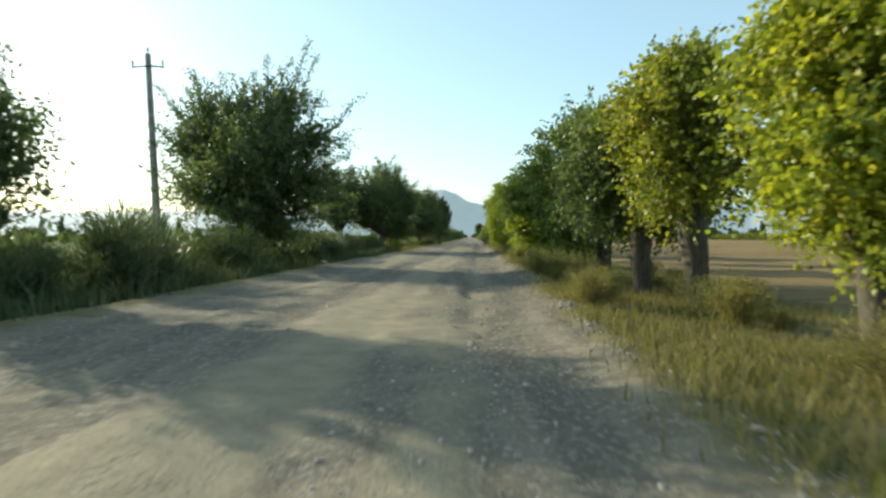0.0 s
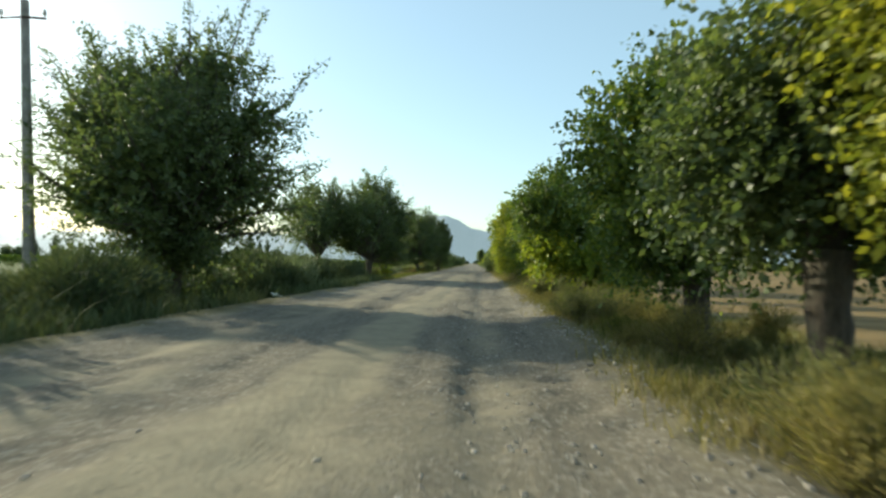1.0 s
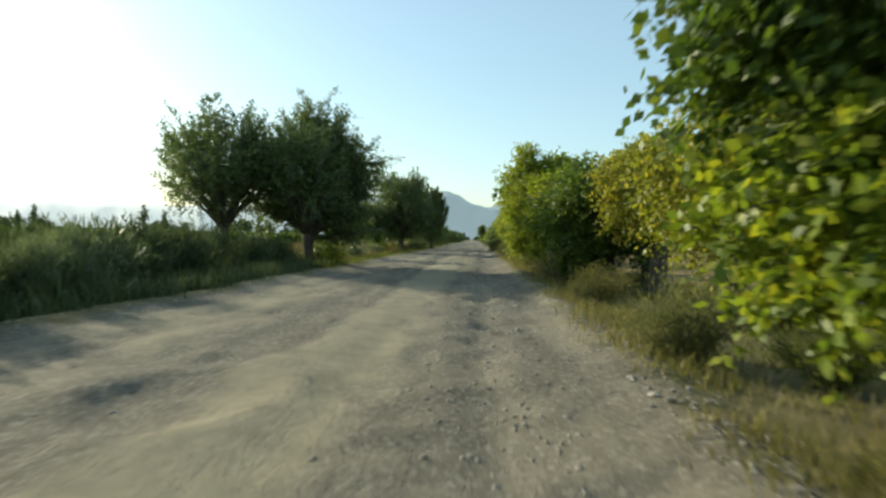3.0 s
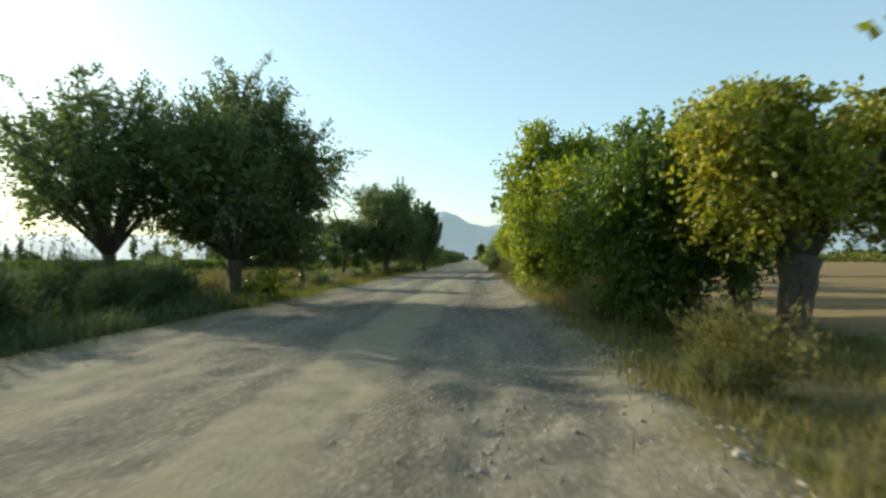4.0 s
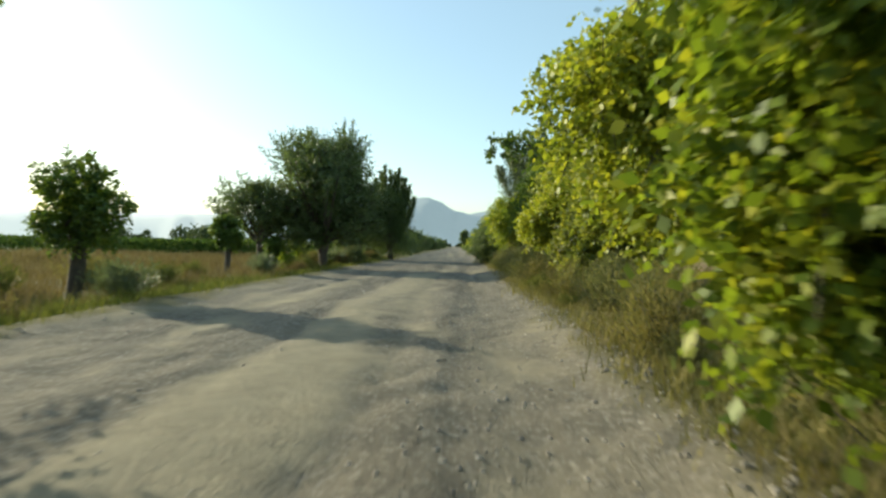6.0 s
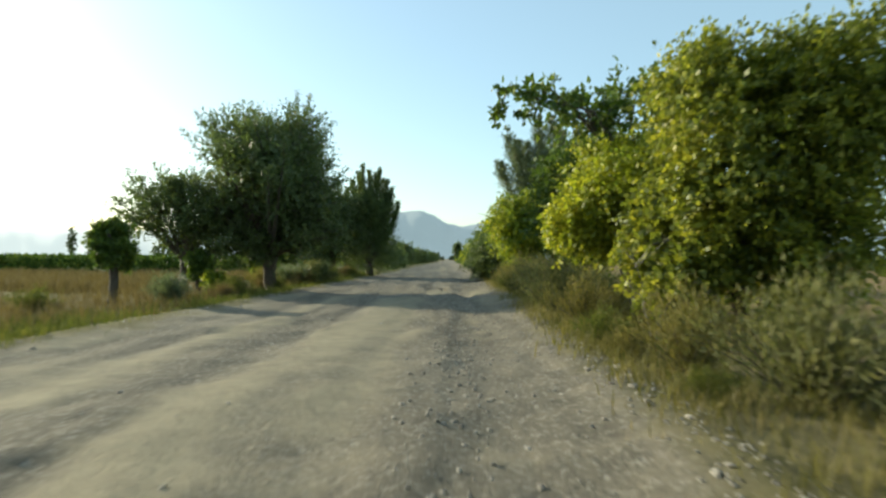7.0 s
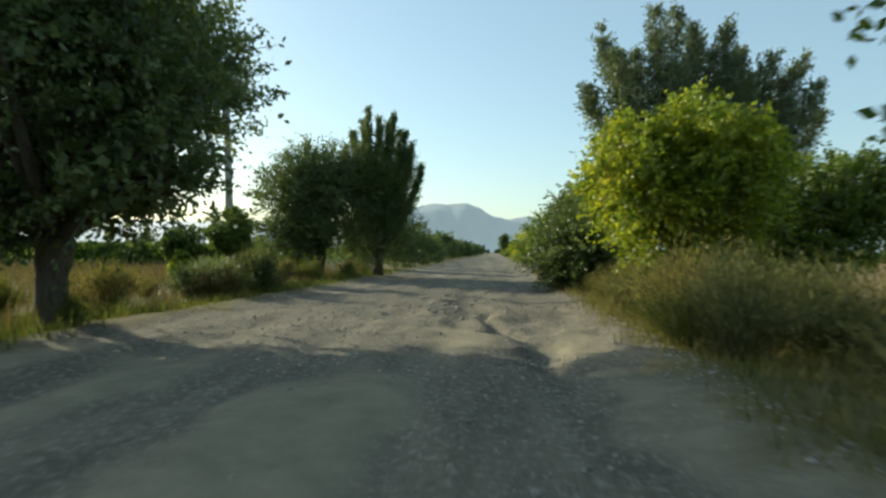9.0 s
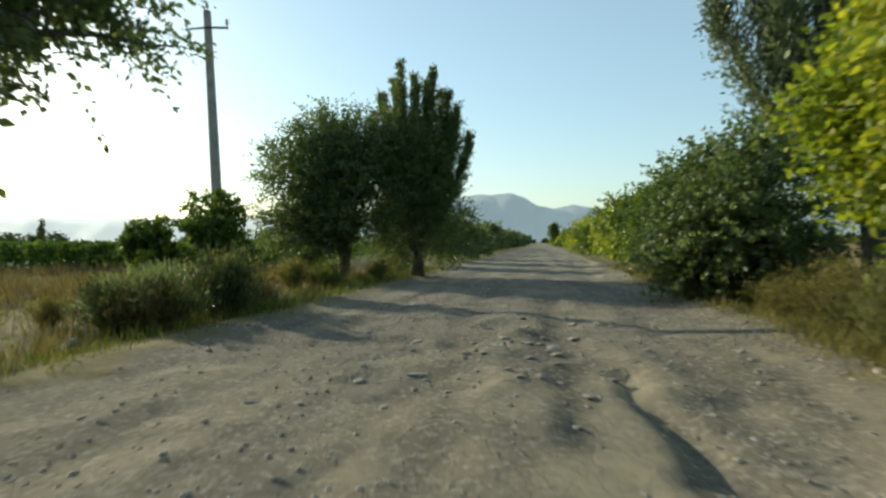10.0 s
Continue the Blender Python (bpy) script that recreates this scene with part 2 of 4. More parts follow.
hard = mixed(nt, sums(nt, "MULTIPLY", steps(nt, noisy(nt, 16, 4, 0.7), 0.5, 0.64), 0.52), hard, (0.4, 0.37, 0.31))
hard = mixed(nt, sums(nt, "MULTIPLY", steps(nt, noisy(nt, 7, 5, 0.75), 0.53, 0.67), 0.5), hard, (0.075, 0.068, 0.057))
fluff = ramp(nt, noisy(nt, 2.5, 5, 0.6), [(0.3, (0.225, 0.196, 0.138)), (0.7, (0.315, 0.273, 0.19))])
dust = mixed(nt, steps(nt, drift, 0.3, 0.72), hard, fluff)
soil = ramp(nt, noisy(nt, 1.3, 6, 0.7), [(0.3, (0.09, 0.085, 0.04)), (0.55, (0.17, 0.145, 0.07)), (0.75, (0.26, 0.21, 0.115))])
row = nt.nodes.new("ShaderNodeMapping")
row.inputs["Scale"].default_value = (0.05, 0.9, 1)
nt.links.new(coords.outputs["Object"], row.inputs[0])
stubble = ramp(nt, noisy(nt, 1.0, 6, 0.7, row.outputs[0]), [(0.3, (0.13, 0.088, 0.04)), (0.55, (0.22, 0.15, 0.064)), (0.75, (0.29, 0.205, 0.092))])
verdure = ramp(nt, noisy(nt, 0.08, 5, 0.6), [(0.3, (0.05, 0.08, 0.022)), (0.7, (0.11, 0.13, 0.045))])
field_r = steps(nt, sums(nt, "ADD", across, wobble), 8.6, 10.0)
far_r = steps(nt, gx, 110.0, 118.0)
field_l = steps(nt, sums(nt, "ADD", sums(nt, "MULTIPLY", across, -1.0), wobble), 14.0, 17.0)
land = mixed(nt, field_r, soil, mixed(nt, far_r, stubble, verdure))
land = mixed(nt, field_l, land, verdure)
nt.links.new(mixed(nt, on_road, land, dust), bsdf.inputs["Base Color"])
bsdf.inputs["Roughness"].default_value = 1.0
bsdf.inputs["Specular IOR Level"].default_value = 0.15
relief = sums(nt, "ADD", noisy(nt, 9, 6, 0.7), sums(nt, "MULTIPLY", noisy(nt, 45, 3), 0.35))
bumped(nt, bsdf, relief, 0.8, 0.05)

# ---- ground ----
def graded(low, high, step, far, growth=1.13):
    inner = list(np.arange(low, high + step / 2, step))
    out, d, v = [], step, high
    while v < far:
        d *= growth
        v += d
        out.append(v)
    back, d, v = [], step, low
    while v > -far:
        d *= growth
        v -= d
        back.append(v)
    return np.array(back[::-1] + inner + out)


def smooth_noise(x, y, scale, seed):
    """Cheap value noise over arrays, from minus one to one."""
    r = np.random.default_rng(seed)
    table = r.uniform(-1, 1, (64, 64))
    u, v = x / scale, y / scale
    i, j = np.floor(u).astype(int), np.floor(v).astype(int)
    a, b = u - i, v - j
    a, b = a * a * (3 - 2 * a), b * b * (3 - 2 * b)
    at = lambda p, q: table[p % 64, q % 64]
    return (at(i, j) * (1 - a) + at(i + 1, j) * a) * (1 - b) + (at(i, j + 1) * (1 - a) + at(i + 1, j + 1) * a) * b


def powder_at(u, y):
    """Where powdery dust lies: long drifts between the wheel tracks, broken up along the road."""
    bend = 0.5 * smooth_noise(np.zeros_like(y), y, 11, 60)
    long = 0.6 * smooth_noise((u + bend) * 1.0 + 20, y * 0.07, 0.75, 61) + 0.5 * smooth_noise(u + 20, y * 0.3, 0.55, 62) + 0.35 * smooth_noise(u + 20, y * 0.6, 0.4, 64)
    worn = np.clip((y - 79) / 4, 0, 1) * np.clip((101 - y) / 6, 0, 1)
    sway = 0.3 * smooth_noise(np.zeros_like(y), y, 9, 65)
    crest = 0.42 * np.exp(-(((u - 0.55 - sway) / 0.55) ** 2)) - 0.4 * np.exp(-(((u + 0.65 - sway) / 0.4) ** 2)) - 0.08 * np.exp(-(((u - 2.2 - sway) / 0.5) ** 2))
    crest = crest * np.clip((82 - y) / 4, 0, 1) + 0.6 * np.exp(-(((u - 1.2) / 0.5) ** 2) - ((y - 84) / 1.6) ** 2) + 0.5 * np.exp(-(((u - 2.75) / 0.3) ** 2) - ((y - 83.5) / 1.4) ** 2)
    return np.clip(0.45 + 0.4 * long - 0.22 * worn + crest, 0, 1)


POTHOLES = [(1.6, 88.8, 0.6, 0.1), (2.5, 88.9, 0.5, 0.1), (3.0, 86.7, 0.6, 0.09), (2.0, 90.3, 0.5, 0.08), (3.4, 84.8, 1.0, 0.10), (2.6, 87.6, 0.8, 0.08), (1.2, 86.4, 0.7, 0.07), (-0.4, 90.0, 0.9, 0.06), (4.2, 82.6, 0.7, 0.08),
            (-1.2, 30.0, 0.8, 0.06), (-2.8, 26.3, 0.7, 0.07), (1.6, 39.4, 0.55, 0.07), (2.1, 38.6, 0.4, 0.06), (-1.5, 26.0, 0.6, 0.07),
            (-0.2, 71.0, 0.8, 0.05), (0.2, 61.8, 0.5, 0.03), (-1.0, 47.0, 1.0, 0.05), (2.0, 78.0, 0.8, 0.06), (-0.9, 69.8, 0.45, 0.06)]


def height(x, y):
    """Height of the ground: worn road with ruts and holes, a low stony bank, uneven verges, flat fields."""
    u = x - road_x(y)
    z = 0.025 * smooth_noise(x, y * 0.5, 2.2, 3) + 0.012 * smooth_noise(x, y * 0.6, 0.8, 4) + 0.012 * smooth_noise(x, y, 0.45, 5)
    z = z + np.clip((4.4 - np.abs(u)) / 0.8, 0, 1) * (0.018 * np.clip((powder_at(u, y) - 0.45) / 0.2, 0, 1) - 0.008 + 0.03 * smooth_noise(x, y, 0.33, 63) * (powder_at(u, y) < 0.5))
    wander = 0.35 * smooth_noise(np.zeros_like(y), y, 14, 6)
    on = np.clip((4.4 - np.abs(u)) / 0.8, 0, 1)
    for lane_u in (-2.2, -0.6, 1.0, 2.4):
        z = z - on * 0.035 * np.exp(-(((u - lane_u - wander) / 0.28) ** 2))
    z = z + 0.09 * np.exp(-(((u - 3.9) / 0.5) ** 2)) + 0.07 * np.exp(-(((u + 4.2) / 0.6) ** 2))
    z = z - 0.035 * np.clip((u - 2.0 - 0.12 * smooth_noise(x, y, 0.6, 71)) / 0.12, 0, 1) * np.clip((3.7 - u) / 0.5, 0, 1) * np.clip((78 - y) / 4, 0, 1) * (smooth_noise(x * 0.2, y, 4.0, 72) > -0.25)
    off = np.clip((np.abs(u) - 4.0) / 2.0, 0, 1)
    z = z + off * 0.06 * smooth_noise(x, y, 1.7, 7) - 0.12 * off
    for px, py, pr, depth in POTHOLES:
        d = np.hypot((x - px) * 1.2, (y - py) * 0.85) + 0.15 * smooth_noise(x, y, 0.5, 8)
        z = z - depth * (0.7 if py > 80 else 1.0) * np.clip(1.25 - d / pr, 0, 1) ** 0.7 + 0.018 * np.exp(-(((d - pr * 1.3) / 0.2) ** 2))
    along = np.clip((86.6 - y) / 5.4, 0, 1)
    groove = np.abs(x - (3.15 + 0.85 * along) - 0.22 * smooth_noise(x, y, 0.7, 66)) / (0.14 + 0.3 * along * (1 + 0.6 * smooth_noise(x, y, 0.5, 67)))
    z = z - 0.1 * np.clip(1.2 - groove, 0, 1) * ((y > 80.4) & (y < 87.2))
    near = np.clip((60 - np.abs(x)) / 30, 0, 1)
    return z * near


def ground_at(x, y):
    return float(height(np.array([float(x)]), np.array([float(y)]))[0])


xs, ys = graded(-7, 9, 0.1, 4400), graded(0, 108, 0.13, 4400)
gxs, gys = np.meshgrid(xs, ys)
ground_verts = np.stack([gxs, gys, height(gxs.ravel(), gys.ravel()).reshape(gxs.shape)], -1).reshape(-1, 3)
nx, ny = len(xs), len(ys)
cell = (np.arange(ny - 1)[:, None] * nx + np.arange(nx - 1)).ravel()[:, None]
ground_mesh = mesh_of("ground", ground_verts, cell + np.array([[0, 1, nx + 1, nx]]), GROUND, True)
powder_values = powder_at(gxs.ravel() - road_x(gys.ravel()), gys.ravel())
ground_mesh.attributes.new("powder", "FLOAT", "POINT").data.foreach_set("value", powder_values.astype(np.float32))
tagged(new("ground", ground_mesh),
       "dusty unpaved road with ruts between weedy verges and fields", "ground", kind="structure")

# ---- hills on the skyline ----
SKYLINE = [(-180, 75), (-60, 85), (-34, 105), (-24, 112), (-12, 120), (-6.5, 178), (-4.6, 208), (-3.4, 214), (-1.6, 215), (-0.4, 215), (0.5, 200), (1.5, 170), (2.6, 150), (3.0, 144), (3.5, 150), (4.6, 160),
           (5.8, 152), (8, 120), (16, 105), (24, 130), (31, 158), (44, 120), (180, 75)]


def hill_range(name, reach, seed, label):
    """A ring of hills round the plain, its ridge by azimuth in degrees from +y."""
    az = np.radians(np.arange(-180, 180.01, 0.2))
    a = np.degrees(az)
    ridge = np.interp(a, *np.array(SKYLINE, float).T)
    for _ in range(2):
        ridge[1:-1] = (ridge[:-2] + ridge[1:-1] + ridge[2:]) / 3
    ridge = ridge + 3 * smooth_noise(a + 300, a * 0, 1.7, seed) + 2 * smooth_noise(a + 300, a * 0, 0.6, seed + 1)
    levels = [(0, -6), (0.25, 0.16), (0.5, 0.45), (0.75, 0.78), (1.0, 1.0), (1.5, 0.4)]
    rows = []
    for k, (out, share) in enumerate(levels):
        r = reach + 420 * out + 60 * smooth_noise(a + 300, a * 0 + k * 0.7, 1.3, seed + 5)
        z = ridge * share + (9 * smooth_noise(a + 300, a * 0 + k, 1.1, seed + 7) if 0 < share < 1 else 0) if share >= 0 else ridge * 0 + share
        rows.append(np.stack([r * np.sin(az), r * np.cos(az), z], -1))
    verts = np.concatenate(rows)
    n = len(az)
    faces = np.concatenate([(np.arange(n - 1) + k * n)[:, None] + np.array([[0, 1, n + 1, n]]) for k in range(len(levels) - 1)])
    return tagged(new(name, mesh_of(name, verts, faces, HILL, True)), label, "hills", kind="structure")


hill_range("hills", 2500, 40, "far skyline hills with pale blue haze put into their colour")

# ---- trees ----
def crown_leaves(lobes, seed, count, leaf, fine=True, shoot=(0.35, 0.9), rise=0.35, droop=0.25, wide=0.62, shell=0.45, whips=0, whip=(0.6, 1.4)):
    """Leaves on many shoots that spread from inside each lobe past its surface; lobes: centre x y z, half sizes x y z."""
    rng = np.random.default_rng(seed)
    size = [lobe[3] * lobe[4] + lobe[4] * lobe[5] + lobe[3] * lobe[5] for lobe in lobes]
    spots, ways, twigs = [], [], []
    for lobe, area in zip(lobes, size):
        total = int(count * area / sum(size))
        per = 16
        n = max(6, total // per)
        out = unit(rng.normal(size=(n, 3)))
        c, r = np.array(lobe[:3]), np.array(lobe[3:6])
        heads = 17
        way_to = unit(rng.normal(size=(heads, 3)))
        head_at = c + way_to * r * rng.uniform(0.5, 0.8, (heads, 1))
        head_r = rng.uniform(0.27, 0.48, heads)
        which = rng.integers(0, heads, n)
        start = head_at[which] + out * r * (head_r[which] * rng.uniform(shell, 0.95, n))[:, None]
        way = unit(out * 0.9 + way_to[which] * 0.7 + [0, 0, rise] + rng.normal(size=(n, 3)) * 0.3)
        ln = rng.uniform(*shoot, n) * min(1.0, r.mean() / 1.3)
        s = np.linspace(0.12, 1.0, per)[None, :, None]
        bend = np.array([0, 0, -1.0]) * droop * (s ** 2) * ln[:, None, None]
        pts = start[:, None] + way[:, None] * s * ln[:, None, None] + bend + rng.normal(size=(n, per, 3)) * leaf * 0.35
        lw = way[:, None] * 0.55 + rng.normal(size=(n, per, 3)) * 0.75 + [0, 0, -0.35]
        spots.append(pts.reshape(-1, 3))
        ways.append(lw.reshape(-1, 3))
        for k in rng.choice(n, min(n, 40), replace=False):
            tip = start[k] + way[k] * ln[k] + np.array([0, 0, -droop * ln[k]])
            middle = start[k] + way[k] * ln[k] * 0.5 + np.array([0, 0, -droop * ln[k] * 0.25])
            twigs.append((start[k], middle, tip))
    if whips:
        c = np.mean([lobe[:3] for lobe in lobes], 0) - [0, 0, 1.0]
        for k in range(whips):
            lobe = lobes[int(rng.integers(len(lobes)))]
            out = unit(rng.normal(size=3) + [0, 0, 0.5])
            begin = np.array(lobe[:3]) + out * np.array(lobe[3:6]) * 0.7
            aim = unit(unit(begin - c) * 0.9 + [0, 0, 1.0] + rng.normal(size=3) * 0.3)
            ln = rng.uniform(*whip)
            s = np.linspace(0.0, 1.0, 34)[:, None]
            line = begin + aim * ln * s + np.array([0, 0, -0.25]) * ln * s ** 2
            spots.append(line + rng.normal(size=(34, 3)) * leaf * 0.6)
            ways.append(aim * 0.5 + rng.normal(size=(34, 3)) * 0.8)
            twigs.append((line[0], line[17], line[33]))
    spots = np.concatenate(spots)
    keep = spots[:, 2] > 0.12
    verts, faces = leaf_verts(spots[keep], np.concatenate(ways)[keep], rng, leaf, wide, fine)
    return verts, faces, twigs


def bough_crown(lobes, fork, seed, count, leaf, boughs, reach=(0.25, 0.9), wide=0.5):
    """Long boughs that fan out from the fork past the lobes' surface, set with side shoots; the outer ends stand out as leafy whips."""
    rng = np.random.default_rng(seed)
    fork = np.array(fork)
    size = np.array([lobe[3] * lobe[4] + lobe[4] * lobe[5] + lobe[3] * lobe[5] for lobe in lobes])
    which = rng.choice(len(lobes), boughs, p=size / size.sum())
    shoots = max(6, count // (boughs * 15))
    spots, ways, limbs, twigs = [], [], [], []
    for k in which:
        c, r = np.array(lobes[k][:3]), np.array(lobes[k][3:6])
        out = unit(rng.normal(size=3) + unit(c - fork) * 0.6)
        end = c + out * r * rng.uniform(0.85, 1.12)
        span = np.linalg.norm(end - fork)
        bend = fork + (end - fork) * 0.5 + np.array([0, 0, 0.1 * span]) + rng.normal(size=3) * 0.07 * span
        q = np.linspace(0, 1, 7)[:, None]
        line = fork * (1 - q) ** 2 + 2 * q * (1 - q) * bend + q * q * end
        tip_way = unit(unit(end - bend) + [0, 0, 0.25] + rng.normal(size=3) * 0.12)
        whip = rng.uniform(*reach) * min(1.0, r.mean() / 1.2)
        limbs.append(np.concatenate([line, [end + tip_way * whip * 0.5 + [0, 0, -0.055 * whip]], [end + tip_way * whip + [0, 0, -0.22 * whip]]]))
        f = rng.uniform(0.3, 1.0, shoots)[:, None] ** 0.75
        root = fork * (1 - f) ** 2 + 2 * f * (1 - f) * bend + f * f * end
        run = unit(2 * (1 - f) * (bend - fork) + 2 * f * (end - bend))
        aim = unit(run * 0.75 + unit(rng.normal(size=(shoots, 3))) * 0.95 + [0, 0, 0.12])
        ln = (r.mean() * (0.62 - 0.3 * f) * rng.uniform(0.5, 1.25, (shoots, 1)))
        m = 14
        p = rng.uniform(0.1, 1.0, (shoots, m, 1))
        sag = np.array([0, 0, -0.18]) * p ** 2 * ln[:, None]
        spots.append((root[:, None] + aim[:, None] * ln[:, None] * p + sag + rng.normal(size=(shoots, m, 3)) * leaf * 0.4).reshape(-1, 3))
        ways.append((aim[:, None] * 0.6 + rng.normal(size=(shoots, m, 3)) * 0.7 + [0, 0, -0.25]).reshape(-1, 3))
        m = 24 + int(44 * whip)
        p = rng.uniform(0.0, 1.0, m)[:, None]
        spots.append(end + tip_way * whip * p + np.array([0, 0, -0.22]) * whip * p ** 2 + rng.normal(size=(m, 3)) * leaf * 0.75)
        ways.append(tip_way * 0.6 + rng.normal(size=(m, 3)) * 0.7)
        for i in range(0, shoots, 5):
            twigs.append((root[i], root[i] + aim[i] * ln[i] * 0.5, root[i] + aim[i] * ln[i] + [0, 0, -0.1 * ln[i][0]]))
    spots, ways = np.concatenate(spots), np.concatenate(ways)
    keep = spots[:, 2] > 0.25
    verts, faces = leaf_verts(spots[keep], ways[keep], rng, leaf, wide, False)
    return verts, faces, limbs, twigs


def inner_leaves(lobes, seed, leaf):
    """The shaded leaves deep inside each lobe, close set, so that a crown is dense at heart."""
    rng = np.random.default_rng(seed + 5)
    spots = []
    for lobe in lobes:
        n = int(110 * lobe[3] * lobe[4] * lobe[5]) + 60
        d = unit(rng.normal(size=(n, 3))) * rng.uniform(0.0, 0.5, (n, 1)) ** 0.6
        spots.append(np.array(lobe[:3]) + d * np.array(lobe[3:6]))
    spots = np.concatenate(spots)
    spots = spots[spots[:, 2] > 0.4]
    return leaf_verts(spots, rng.normal(size=spots.shape), rng, leaf * 2.1, 0.8, False)


def tree(name, x, y, label, category, lobes, trunk_h, trunk_r, leaves, leaf, mat, seed, lean=(0, 0), fine=True, knob=1.02, group="", boughs=0, reach=(0.25, 0.9), heart=True, **spread):
    """A tree at (x, y); lobes in metres from its foot."""
    rng = np.random.default_rng(seed)
    z0 = ground_at(x, y) - 0.05
    ob = thing(name, x, y, z0, label, category, group)
    top = Vector((lean[0], lean[1], trunk_h))
    line, rad = [], []
    for i in range(9):
        f = i / 8
        w = Vector((math.sin(f * 4 + seed) * 0.06, math.cos(f * 3.3 + seed) * 0.06, 0)) * trunk_h * f * (1 - f) * 2
        line.append(top * f + Vector((0, 0, -0.15 * (1 - f))) + w)
        rad.append(trunk_r * (1.45 - 0.75 * min(1, f * 4) ** 0.5 if f < 0.3 else 0.78 + (knob - 0.78) * max(0, (f - 0.55) / 0.45) ** 2))
    v, f = sweep(line, rad, 11, 0.09, rng)
    part_mesh("trunk", mesh_of("trunk", v, f, BARK, True), ob)
    for i, lobe in enumerate(lobes if not boughs else []):
        for k in range(2 if len(lobes) > 2 else 3):
            aim = Vector(lobe[:3]) + Vector((rng.uniform(-0.5, 0.5) * lobe[3], rng.uniform(-0.5, 0.5) * lobe[4], rng.uniform(-0.1, 0.6) * lobe[5]))
            if aim.z < trunk_h * 0.8:
                aim.z = trunk_h * 0.8
            middle = top.lerp(aim, 0.5) + Vector((rng.uniform(-0.12, 0.12), rng.uniform(-0.12, 0.12), 0.15)) * (aim - top).length
            v, f = sweep([top * 0.93, top.lerp(middle, 0.5) + Vector((0, 0, 0.05)), middle, middle.lerp(aim, 0.6), aim], [trunk_r * s for s in (0.55, 0.42, 0.3, 0.18, 0.07)], 7, 0.08, rng)
            part_mesh("limb", mesh_of("limb", v, f, BARK, True), ob)
    if boughs:
        verts, faces, limbs, twigs = bough_crown(lobes, tuple(top * 0.95), seed, int(leaves * 0.5), leaf, boughs, reach)
        more, more_faces, more_twigs = crown_leaves(lobes, seed, int(leaves * 0.5), leaf, fine, **spread)
        faces = np.concatenate([faces, more_faces + len(verts)])
        verts = np.concatenate([verts, more])
        twigs = twigs + more_twigs
        for i, line in enumerate(limbs):
            thick = trunk_r * rng.uniform(0.3, 0.5)
            v, f = sweep([tuple(p) for p in line], list(thick * np.linspace(1, 0.1, len(line)) ** 1.7 + 0.003), 5, 0.05, rng)
            part_mesh("limb", mesh_of("limb", v, f, BARK, True), ob)
    else:
        verts, faces, twigs = crown_leaves(lobes, seed, leaves, leaf, fine, **spread)
    if heart:
        iv, jf = inner_leaves(lobes, seed, leaf)
        faces = np.concatenate([faces, jf + len(verts)])
        verts = np.concatenate([verts, iv])
    part_mesh("crown", mesh_of("crown", verts, faces, mat), ob, "leafy crown")
    tv, tf = joined([sweep(t, [0.014, 0.009, 0.004], 3, close=False) for t in twigs])
    tagged(part_mesh("twigwork", mesh_of("twigwork", tv, tf, BARK), ob), kind="stuff")
    return ob


